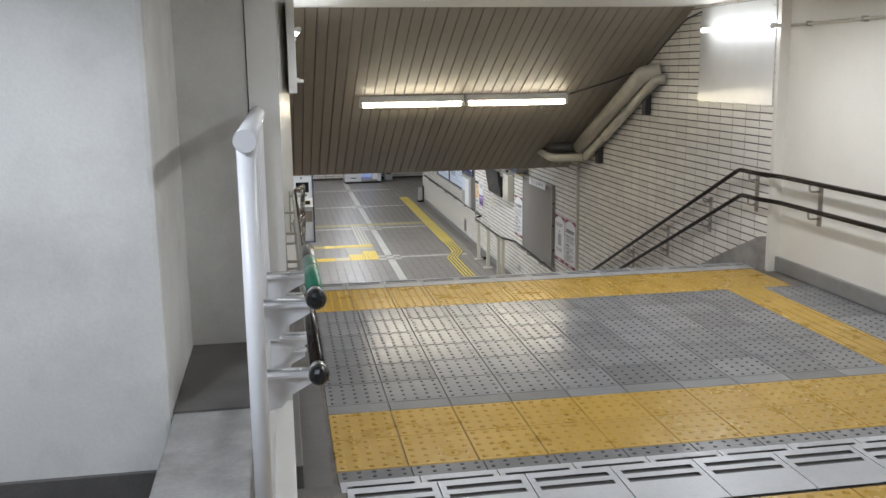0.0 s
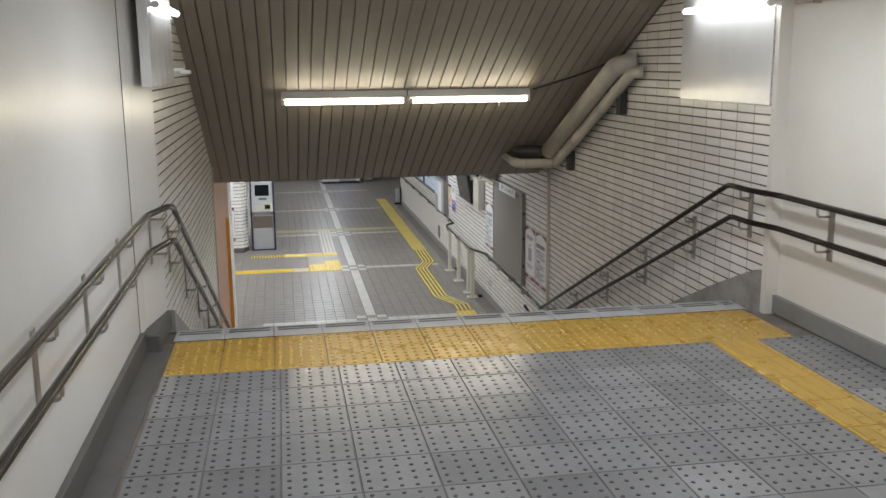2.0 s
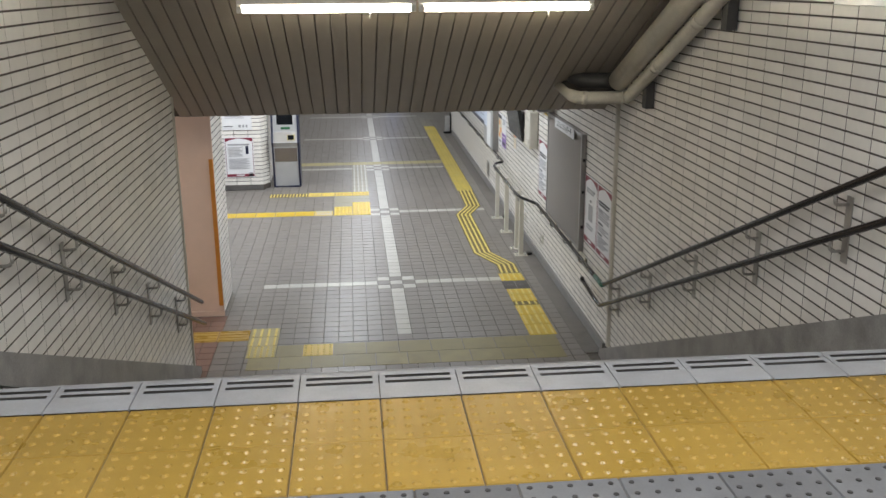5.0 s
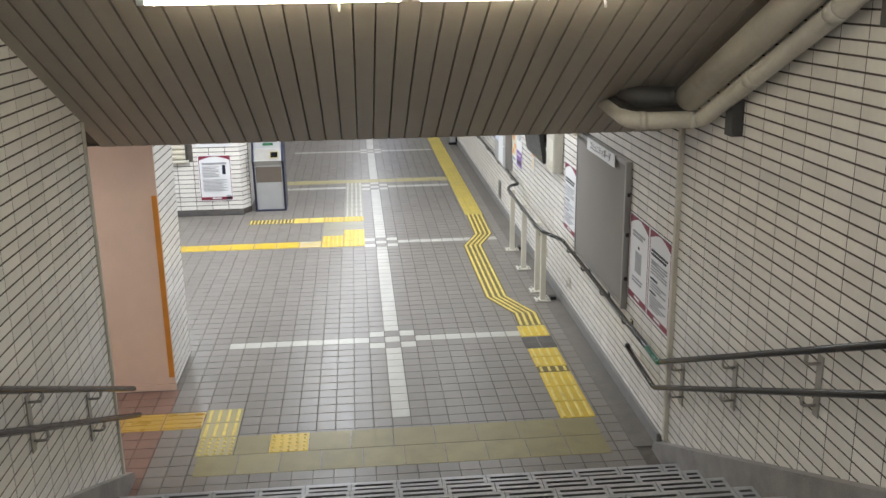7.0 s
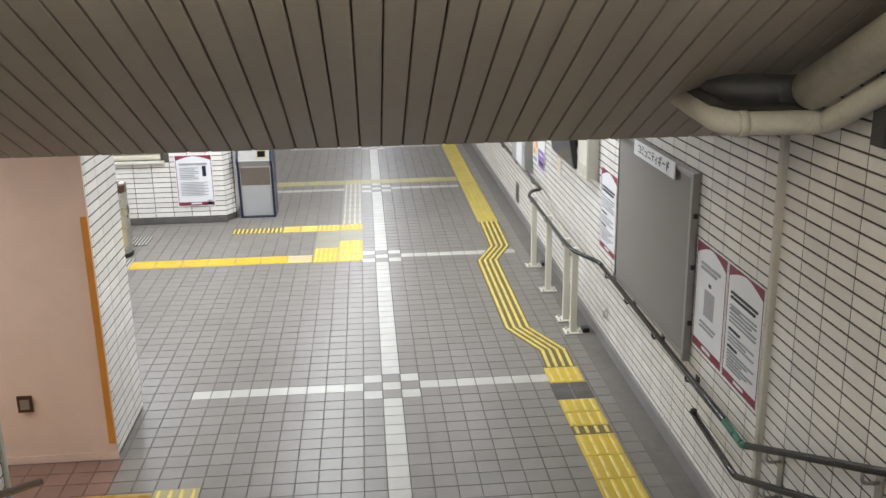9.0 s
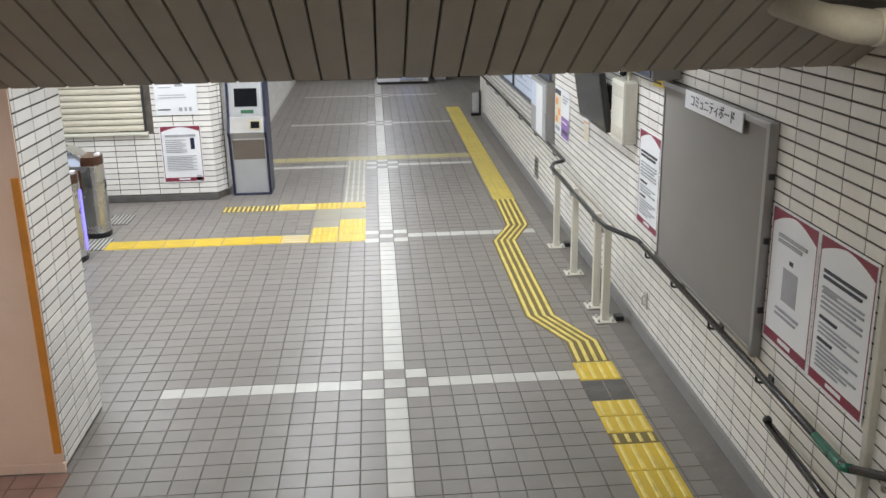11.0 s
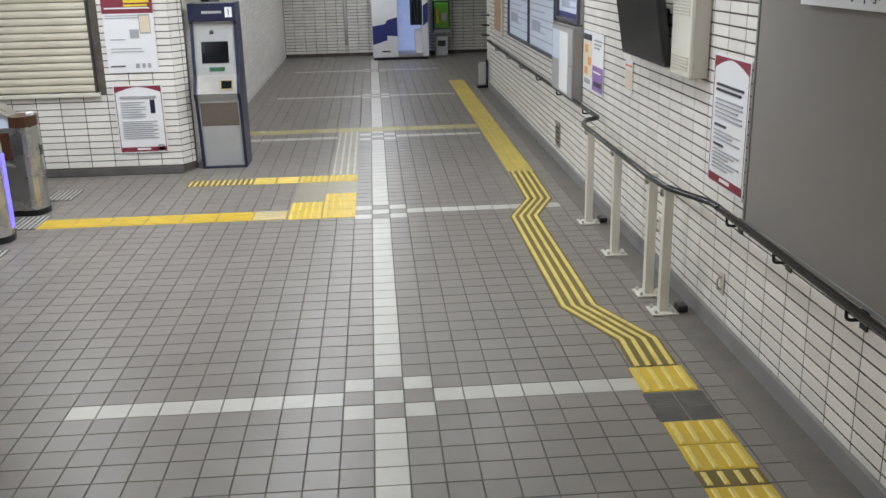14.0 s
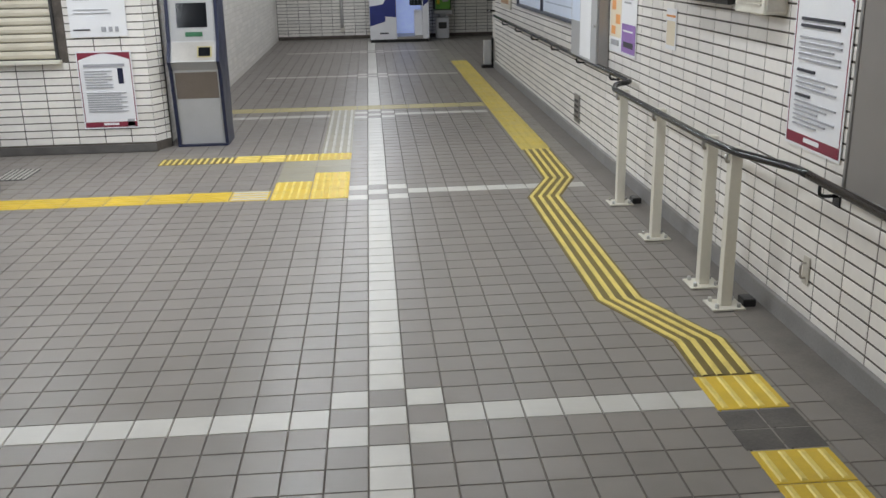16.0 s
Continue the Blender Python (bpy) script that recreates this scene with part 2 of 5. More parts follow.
M["lamp_white"] = mat("lamp_white", (0.8, 0.8, 0.78), 0.4, vary=0.02)
M["diffuser"] = mat("diffuser", (0.92, 0.97, 1.0), 0.5, emit=4.0, bump=0, vary=0)


# ---------------------------------------------------------------- small mesh helpers
def box(bm, x0, x1, y0, y1, z0, z1, bevel=0.0):
    vs = [bm.verts.new(v) for v in ((x0, y0, z0), (x1, y0, z0), (x1, y1, z0), (x0, y1, z0), (x0, y0, z1), (x1, y0, z1), (x1, y1, z1), (x0, y1, z1))]
    fs = [bm.faces.new([vs[i] for i in f]) for f in ((3, 2, 1, 0), (4, 5, 6, 7), (0, 1, 5, 4), (1, 2, 6, 5), (2, 3, 7, 6), (3, 0, 4, 7))]
    if bevel:
        es = list({e for f in fs for e in f.edges})
        bmesh.ops.bevel(bm, geom=es, offset=bevel, segments=2, affect="EDGES", profile=0.5)
    return bm


def cube(x0, x1, y0, y1, z0, z1, bevel=0.0):
    return box(bmesh.new(), min(x0, x1), max(x0, x1), min(y0, y1), max(y0, y1), min(z0, z1), max(z0, z1), bevel)


def pipe(bm, pts, r, n=12, cap=True):
    """A round bar through the points, mitred at the bends."""
    pts = [Vector(p) for p in pts]
    rings = []
    for i, p in enumerate(pts):
        a = (p - pts[i - 1]).normalized() if i else (pts[1] - p).normalized()
        b = (pts[i + 1] - p).normalized() if i < len(pts) - 1 else a
        t = (a + b).normalized()
        up = Vector((0, 0, 1)) if abs(t.z) < 0.9 else Vector((1, 0, 0))
        u = t.cross(up).normalized()
        v = u.cross(t).normalized()
        k = 1 / max(0.5, t.dot(a))
        ring = []
        for j in range(n):
            an = 2 * math.pi * j / n
            ring.append(bm.verts.new(p + (u * math.cos(an) + v * math.sin(an)) * r * (1 + (k - 1) * 0.5)))
        rings.append(ring)
    for a, b in zip(rings, rings[1:]):
        for j in range(n):
            f = bm.faces.new((a[j], a[(j + 1) % n], b[(j + 1) % n], b[j]))
            f.smooth = True
    if cap:
        bm.faces.new(rings[0][::-1])
        bm.faces.new(rings[-1])
    return bm


def rounded(pts, r=0.06, n=4):
    """The path with its corners rounded."""
    pts = [Vector(p) for p in pts]
    out = [pts[0]]
    for a, p, b in zip(pts, pts[1:], pts[2:]):
        d1, d2 = min(r, (a - p).length * 0.45), min(r, (b - p).length * 0.45)
        s, e = p + (a - p).normalized() * d1, p + (b - p).normalized() * d2
        for i in range(n + 1):
            t = i / n
            out.append(s * (1 - t) ** 2 + p * 2 * t * (1 - t) + e * t * t)
    out.append(pts[-1])
    return out


def ball(bm, p, r):
    bmesh.ops.create_uvsphere(bm, u_segments=12, v_segments=8, radius=r, matrix=Matrix.Translation(p))
    return bm


def prism(pts, axis, a0, a1):
    """A flat outline drawn out along one axis. pts are in the other two axes' order."""
    bm = bmesh.new()

    def at(p, a):
        return {"x": (a, p[0], p[1]), "y": (p[0], a, p[1]), "z": (p[0], p[1], a)}[axis]
    A = [bm.verts.new(at(p, a0)) for p in pts]
    B = [bm.verts.new(at(p, a1)) for p in pts]
    bm.faces.new(A)
    bm.faces.new(B[::-1])
    for i in range(len(pts)):
        j = (i + 1) % len(pts)
        bm.faces.new((A[j], A[i], B[i], B[j]))
    bmesh.ops.recalc_face_normals(bm, faces=bm.faces)
    return bm


def mesh_of(name, bm, *materials):
    me = bpy.data.meshes.new(name)
    bm.to_mesh(me)
    bm.free()
    for m in materials:
        me.materials.append(m)
    return me


def part(name, bm, material, parent=None, label=""):
    ob = new(name, mesh_of(name, bm, material))
    if parent:
        ob.parent = parent
    return tagged(ob, label)


def thing(name, label, category, group="", kind=""):
    return tagged(new(name), label, category, group, kind)


def structure(name, bm, material, label="", category=""):
    return tagged(part(name, bm, material), label, category, kind="structure")


def text_mesh(name, words, size, material, parent, m, label="", align="CENTER", depth=0.001):
    cu = bpy.data.curves.new(name, "FONT")
    cu.body, cu.size, cu.align_x, cu.align_y, cu.extrude = words, size, align, "CENTER", depth
    tmp = bpy.data.objects.new(name, cu)
    scene.collection.objects.link(tmp)
    dg = bpy.context.evaluated_depsgraph_get()
    dg.update()
    me = bpy.data.meshes.new_from_object(tmp.evaluated_get(dg))
    bpy.data.objects.remove(tmp)
    me.materials.clear()
    me.materials.append(material)
    ob = new(name, me)
    ob.matrix_world = m
    if parent:
        ob.parent = parent
    return tagged(ob, label)


# ---------------------------------------------------------------- the plan
LAND = 2.0                       # landing above the hall floor
XL, XR = 0.02, 3.89              # stair walls
Y_TOP, Y_BOT = 5.25, 9.53        # first and last step edges
STEPS = 12
RISE = LAND / STEPS
RUN = (Y_BOT - Y_TOP) / (STEPS - 1)
CE_Y, CE_Z, CS = 10.45, 2.313, 0.487   # lower edge of the sloping ceiling, and its slope
CT_Y = 6.5
CT_Z = CE_Z + CS * (CE_Y - CT_Y)
HALL_H = 2.62
UP = LAND + 2 * RISE                # floor above the two upper steps
SL_L = 0.10                      # left end of the steps


def stair_z(y):
    return max(0.0, min(LAND, LAND - (y - Y_TOP) * RISE / RUN))


def ceil_z(y):
    if y > CE_Y:
        return HALL_H
    return min(CT_Z, CE_Z + CS * (CE_Y - y))

# ---------------------------------------------------------------- floors and shells
structure("ground", cube(-12, 14, -12, 40, -1.2, -0.6), M["stone"], "dark subsoil below the station floors", "ground")
structure("hall_floor", cube(-4.5, 8, 9.0, 31, -0.3, -0.006), M["floor_grout"], "grey tiled concourse floor with white tile lines", "floor")
structure("landing_floor", cube(-0.16, 4.3, 1.15, Y_TOP - 0.01, LAND - 0.35, LAND - 0.008), M["floor_grout"], "landing of grey studded and yellow tactile blocks", "floor")
structure("upper_floor", cube(-0.2, 4.3, -5, 0.745, LAND, UP - 0.008), M["floor_grout"], "upper floor two steps above the landing", "floor")
structure("side_floor", cube(-5, -0.18, -5, 3.9, 2.0, UP), M["stone"], "dark stone floor beside the ledge", "floor")

# steps
stair = tagged(new("stairs"), "grey stone stairs with pale grooved nosing blocks", "stairs", kind="structure")
for k in range(1, STEPS):
    z = LAND - k * RISE
    y0 = Y_TOP + (k - 1) * RUN
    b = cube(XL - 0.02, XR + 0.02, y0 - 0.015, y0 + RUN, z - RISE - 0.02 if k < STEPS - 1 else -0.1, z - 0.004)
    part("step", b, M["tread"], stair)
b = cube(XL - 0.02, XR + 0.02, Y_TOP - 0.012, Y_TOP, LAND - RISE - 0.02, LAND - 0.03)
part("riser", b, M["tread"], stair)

part("step", cube(-0.06, 3.97, 0.74, 1.155, LAND - 0.05, LAND + RISE - 0.004), M["tread"], stair)
# walls: backing slabs of mortar, tiled further down
structure("wall_stair_left", prism([(5.421, LAND - 0.2), (9.95, -0.1), (9.95, 3.2), (6.5, 4.5), (5.421, 4.5)], "x", XL - 0.28, XL - 0.005), M["grout"], "stair wall of pale glazed tiles with dark joints", "wall")
structure("wall_right", cube(XR + 0.005, XR + 0.3, 4.958, 23.8, -0.1, 4.5), M["grout"], "long wall of cream glazed tiles with dark joints", "wall")
structure("wall_landing_right", cube(3.97, 4.3, -5, 4.899, LAND - 0.1, 4.5), M["cream_paint"], "plain cream painted landing wall", "wall")
structure("wall_landing_return", cube(XR - 0.003, 4.2, 4.90, 4.957, LAND - 0.1, 4.5), M["cream_paint"], "cream painted end of the landing wall", "wall")
structure("wall_landing_left", cube(-0.17, -0.06, 1.46, 4.815, LAND - 0.1, 4.5), M["white_paint"], "glossy white painted landing wall panel", "wall")
structure("pillar_left", prism([(-0.30, 4.83), (-0.062, 4.83), (-0.058, 4.835), (-0.045, 5.0), (-0.041, 5.015), (0.026, 5.40), (0.026, 5.42), (-0.30, 5.42)], "z", LAND - 0.1, 4.5), M["white_paint"], "white painted pillar at the head of the stairs", "pillar")
structure("seam_pillar", cube(-0.15, -0.0575, 4.815, 4.829, LAND, 4.45), M["pipe_dark"], "dark open joint between wall panel and pillar", "trim")
structure("wall_alcove_back", cube(-0.75, -0.175, 1.47, 1.6, LAND - 0.1, 4.5), M["old_plaster"], "stained white plaster wall of an alcove", "wall")
structure("wall_block_left", cube(-4.5, -0.43, 0.72, 3.9, UP, 4.5, 0.02), M["old_plaster"], "white plaster block with grey stains", "wall")
structure("wall_block_base", cube(-4.5, -0.44, 0.70, 0.72, UP, 2.47), M["stone"], "dark base strip of the plaster block", "baseboard")
structure("wall_outer_left", cube(-5, -4.5, -5, 9, 1.4, 4.5), M["old_plaster"], "plain plaster side wall", "wall")
structure("wall_outer_back", cube(-5, 4.3, -5.3, -5, 1.4, 4.5), M["cream_paint"], "plain painted wall behind the landing", "wall")
structure("ledge", cube(-0.43, -0.175, -3, 1.47, UP, 2.64, 0.012), M["ledge_stone"], "worn pale concrete ledge beside the landing", "ledge")
structure("ledge_floor", cube(-0.428, -0.18, 0.74, 1.468, 2.641, 2.648), M["stone"], "dark stained slab in the alcove", "floor")
structure("ceiling_landing", cube(-5, 4.3, -5.3, CT_Y, CT_Z, CT_Z + 0.25), M["white_ceiling"], "white flat ceiling over the landing", "ceiling")
structure("ceiling_hall", cube(-4.5, 8, CE_Y + 0.12, 31, HALL_H, HALL_H + 0.25), M["white_ceiling"], "white flat ceiling of the concourse", "ceiling")
structure("ceiling_beam", cube(-4.5, 4.2, CE_Y, CE_Y + 0.12, CE_Z + 0.005, HALL_H + 0.25), M["ceiling_gap"], "dark edge beam where the sloping ceiling ends", "beam")

# sloping ceiling of long slats, one mesh
bm = bmesh.new()
sl = Vector((0, CT_Y - CE_Y, CT_Z - CE_Z))
nrm = Vector((0, sl.z, -sl.y)).normalized()
if nrm.z > 0:
    nrm = -nrm
PITCH = 0.109
x = -0.0115
while x < XR:
    w = PITCH - 0.0035
    prof = [(0, 0.012), (0.004, 0.0), (w - 0.004, 0.0), (w, 0.012)]
    for i in range(3):
        (xa, da), (xb, db) = prof[i], prof[i + 1]
        q = [Vector((x + xa, CE_Y, CE_Z)) - nrm * da, Vector((x + xb, CE_Y, CE_Z)) - nrm * db]
        q += [q[1] + sl, q[0] + sl]
        bm.faces.new([bm.verts.new(v) for v in q])
    e = [Vector((x + a, CE_Y, CE_Z)) - nrm * d for a, d in prof]
    bm.faces.new([bm.verts.new(v) for v in e])
    x += PITCH
structure("ceiling_slope", bm, M["ceiling"], "sloping ceiling of narrow taupe metal slats", "ceiling")
b = prism([(CE_Y, CE_Z + 0.02), (CT_Y, CT_Z + 0.02), (CT_Y, CT_Z + 0.25), (CE_Y, CE_Z + 0.30)], "x", XL - 0.1, XR + 0.1)
structure("ceiling_slope_backing", b, M["ceiling_gap"], "dark backing above the slatted ceiling", "ceiling")

# hall walls
structure("wall_side_passage", cube(-4.5, XL + 0.06, 11.6, 12.37, -0.1, HALL_H), M["grout"], "tiled wall end beside the side passage", "wall")
structure("wall_side_face", cube(-4.5, XL + 0.065, 11.585, 11.6, 0.06, HALL_H), M["salmon"], "salmon painted wall panel with rounded corner", "wall")
part("edge_strip", cube(0.04, 0.083, 11.570, 11.585, 0.12, 1.72, 0.004), M["orange"], bpy.data.objects["wall_side_face"], "orange edge guard strip")
structure("skirting_side", cube(-4.5, XL + 0.07, 11.575, 11.6, 0, 0.055), M["salmon"], "salmon skirting below the panel", "baseboard")
structure("wall_gate_back", cube(-4.5, -0.04, 18.06, 18.3, -0.1, HALL_H), M["grout"], "tiled wall beside the ticket gates", "wall")
structure("wall_gate_corner", prism([(-0.039, 18.062), (0.06, 18.24), (0.06, 18.3), (-0.039, 18.3)], "z", -0.1, HALL_H), M["grout"], "slanted tiled corner beside the fare machine", "wall")
structure("wall_hall_left", cube(-0.2, 0.02, 18.3, 30, -0.1, HALL_H), M["cream_paint"], "pale wall of the far corridor", "wall")
structure("wall_hall_back", cube(-0.5, 8, 29.9, 30.2, -0.1, HALL_H), M["grout"], "tiled wall closing the far corridor", "wall")
structure("wall_hall_far_left", cube(-4.8, -4.5, 9, 18.3, -0.1, HALL_H), M["cream_paint"], "plain wall beyond the ticket gates", "wall")
structure("wall_under_landing", cube(-4.5, XL - 0.28, 9.6, 9.95, -0.1, HALL_H + 0.6), M["cream_paint"], "plain wall of the side passage", "wall")
structure("wall_recess_right", cube(3.89, 8, 23.8, 24.1, -0.1, HALL_H), M["cream_paint"], "plain wall of the far recess", "wall")
structure("wall_recess_end", cube(7.7, 8, 24.1, 29.9, -0.1, HALL_H), M["cream_paint"], "plain end wall of the far recess", "wall")

t_sw = tagged(new("switch_plate"), "small brown plate on the salmon wall panel", "plate")
part("plate", cube(-0.525, -0.425, 11.570, 11.585, 0.385, 0.505, 0.004), M["brown_glass"], t_sw)
part("insert", cube(-0.505, -0.445, 11.566, 11.570, 0.41, 0.48), M["dull_steel"], t_sw)

# skirtings
structure("pillar_base", cube(-0.058, 0.05, 4.835, 5.42, LAND - 0.02, LAND + 0.10, 0.012), M["stone"], "dark stone foot of the white pillar", "baseboard")
structure("skirting_right", cube(XR - 0.02, XR + 0.012, 10.1, 23.8, 0, 0.10, 0.004), M["skirt_grey"], "grey stone skirting along the tiled wall", "baseboard")
structure("gutter", cube(3.70, XR - 0.02, 10.1, 23.8, -0.02, 0.004), M["gutter"], "shallow stone gutter along the wall", "gutter")
structure("skirting_landing_right", cube(3.94, 3.972, 1.2, 4.90, LAND, LAND + 0.12, 0.004), M["skirt_grey"], "grey stone skirting of the landing", "baseboard")
structure("skirting_landing_left", cube(-0.062, -0.03, 1.46, 4.834, LAND, LAND + 0.12, 0.004), M["stone"], "dark stone skirting of the landing", "baseboard")
structure("gutter_landing_left", cube(-0.06, 0.09, 1.17, 5.0, LAND - 0.03, LAND - 0.004), M["stone"], "dark stone gutter beside the landing blocks", "gutter")
structure("wall_ledge_side", cube(-0.175, -0.06, -3, 1.46, LAND - 0.1, 2.40), M["white_paint"], "low white wall carrying the fence", "wall")
structure("skirting_gate_wall", cube(-4.5, -0.04, 18.035, 18.06, 0, 0.07), M["stone"], "grey skirting below the tiles", "baseboard")
for nm, xa, xb, ya, za in (("stringer_left", XL - 0.012, XL + 0.05, 5.422, 0.095), ("stringer_right", XR - 0.068, XR + 0.012, 4.96, 0.28)):
    h = 0.12
    b = prism([(ya, LAND - 0.05), (ya, LAND + za), (5.5, LAND + h - 0.06), (Y_BOT + 0.5, h - 0.05), (Y_BOT + 0.55, -0.05), (Y_BOT, -0.1)], "x", xa, xb)
    structure(nm, b, M["string_stone"], "dark stone string board along the stairs", "stair string")
structure("corner_strip_right", cube(XR - 0.028, XR + 0.012, 9.93, 9.975, 0.12, 2.42, 0.006), M["pipe_cream"], "vertical metal joint strip in the tiled wall", "trim")
structure("corner_strip_left", cube(XL - 0.28, XL + 0.012, 9.95, 9.98, 0, 2.55, 0.006), M["pipe_cream"], "metal edge of the stair wall end", "trim")

# ---------------------------------------------------------------- landing and stair things
def rail_bracket(t, y, zu, zl, xr, wall_x):
    for z in (zu, zl):
        part("bracket_arm", pipe(bmesh.new(), rounded([(xr, y, z - 0.018), (xr, y, z - 0.07), (wall_x, y, z - 0.07)], 0.03), 0.008, 8), M["dull_steel"], t)
    x0, x1 = sorted((wall_x, wall_x + (0.008 if xr > wall_x else -0.008)))
    part("bracket_plate", cube(x0, x1, y - 0.028, y + 0.028, zl - 0.13, zu - 0.03, 0.002), M["dull_steel"], t)


def wall_rail(name, label, upper, lower, brackets, wall_x, side, rail_m, group):
    """Two parallel handrails on one set of wall brackets. side: +1 where the wall lies towards +x."""
    t = thing(name, label, "handrail", group)
    for nm, pts in (("upper_rail", upper), ("lower_rail", lower)):
        part(nm, pipe(bmesh.new(), rounded(pts, 0.05), 0.019, 14), rail_m, t)
    for y, zu, zl, xr in brackets:
        rail_bracket(t, y, zu, zl, xr, wall_x)
    return t


def along(y, ya, za, slope):
    return za - (y - ya) * slope


SR = 0.4455
ru = [(3.88, -2.4, 3.14), (3.88, 0.75, 3.14), (3.87, 1.62, 2.80), (3.87, 4.75, 2.80), (3.81, 5.02, 2.80), (3.81, 5.33, 2.80), (3.81, 10.0, 0.72), (3.81, 10.35, 0.735), (3.81, 13.0, 0.775)]
rl = [(3.88, -2.4, 2.93), (3.88, 0.75, 2.93), (3.87, 1.64, 2.59), (3.87, 4.75, 2.59), (3.81, 5.02, 2.59), (3.81, 5.27, 2.59), (3.81, 10.05, 0.50), (3.81, 10.72, 0.545)]
br = [(y, 2.80, 2.59, 3.87) for y in (2.2, 3.25, 4.33)] + [(5.15, 2.80, 2.59, 3.81)]
for y in (6.0, 6.95, 7.9, 8.85, 9.7):
    br.append((y, along(y, 5.33, 2.80, SR), along(y, 5.27, 2.59, SR * 0.982), 3.81))
rail_r = wall_rail("handrail", "two parallel dark brown handrails on steel wall brackets", ru, rl, [(y, u, l, x) for y, u, l, x in br if y > 4.9], XR + 0.002, 1, M["rail"], "stair handrails")
for y, u, l, xr in br[:3]:
    rail_bracket(rail_r, y, u, l, xr, 3.971)
part("rail_end", ball(bmesh.new(), (3.81, 10.73, 0.556), 0.024), M["black"], rail_r, "black end knob")
part("grip_sleeve", pipe(bmesh.new(), [(3.81, 9.92, 0.756), (3.81, 10.0, 0.721), (3.81, 10.25, 0.731)], 0.0205, 14), M["green_grip"], rail_r, "dark green grip sleeve")
# hall part of the upper rail, with its wall brackets
for y in (10.9, 11.6, 12.3, 12.9):
    z = 0.735 + (y - 10.35) * 0.015
    b = pipe(bmesh.new(), rounded([(3.81, y, z - 0.016), (3.81, y, z - 0.065), (XR, y, z - 0.065)], 0.03), 0.008, 8)
    part("bracket_arm", b, M["rail_black"], rail_r)
    part("bracket_plate", cube(XR - 0.006, XR + 0.002, y - 0.03, y + 0.03, z - 0.11, z - 0.03, 0.002), M["rail_black"], rail_r)

lu = [(0.005, 0.09, 3.145), (0.005, 0.77, 3.14), (0.02, 1.62, 2.80), (0.02, 4.86, 2.80), (0.095, 5.2, 2.80), (0.10, 5.43, 2.765), (0.10, 10.16, 0.65)]
ll = [(0.005, 0.09, 2.955), (0.005, 0.80, 2.94), (0.02, 1.66, 2.585), (0.02, 4.86, 2.585), (0.095, 5.2, 2.585), (0.10, 5.43, 2.55), (0.10, 10.23, 0.415)]
lb = [(y, 2.80, 2.585, 0.02) for y in (1.75, 2.6, 3.45, 4.3)]
rail_l = wall_rail("handrail", "two parallel dark handrails with black end balls on brackets", lu, ll, lb, -0.062, -1, M["rail"], "stair handrails")
for y in (5.75, 6.65, 7.55, 8.45, 9.4):
    rail_bracket(rail_l, y, along(y, 5.43, 2.765, SR), along(y, 5.43, 2.55, SR), 0.10, XL - 0.001)
rail_bracket(rail_l, 5.17, 2.80, 2.585, 0.088, -0.016)
for z in (3.145, 2.955):
    part("rail_end", ball(bmesh.new(), (0.005, 0.075, z), 0.026), M["black"], rail_l, "shiny black end ball")
    part("collar", pipe(bmesh.new(), [(0.005, 0.10, z), (0.005, 0.125, z)], 0.021, 14), M["steel"], rail_l)
part("grip_sleeve", pipe(bmesh.new(), [(0.005, 0.14, 3.145), (0.005, 0.55, 3.142)], 0.021, 14), M["green_grip"], rail_l, "dark green grip sleeve")


def fence():
    t = thing("fence", "white painted steel fence with round top rail", "fence")
    part("top_rail", pipe(bmesh.new(), [(-0.14, 0.0, 3.53), (-0.14, 1.47, 3.53)], 0.026, 18), M["booth_white"], t)
    part("end_post", pipe(bmesh.new(), [(-0.14, 0.03, 2.40), (-0.14, 0.03, 3.515)], 0.021, 14), M["booth_white"], t)
    for k in range(7):
        y = 0.22 + k * 0.195
        part("baluster", cube(-0.157, -0.123, y - 0.021, y + 0.021, 2.40, 3.51, 0.004), M["booth_white"], t)
    for y, z in ((0.28, 3.08), (0.28, 2.89), (0.95, 3.01), (0.95, 2.80), (1.36, 2.84), (1.36, 2.63)):
        p = prism([(-0.14, z), (-0.005, z), (-0.005, z - 0.02), (-0.06, z - 0.05), (-0.09, z - 0.085), (-0.14, z - 0.095)], "y", y - 0.004, y + 0.004)
        box(p, -0.14, 0.0, y - 0.02, y + 0.02, z, z + 0.008)
        part("rail_bracket", p, M["booth_white"], t)
        part("bracket_arm", pipe(bmesh.new(), rounded([(-0.13, y + 0.012, z + 0.012), (0.005, y + 0.012, z + 0.012), (0.005, y + 0.012, z + 0.05)], 0.02), 0.007, 8), M["steel"], t)
    return t


fence()


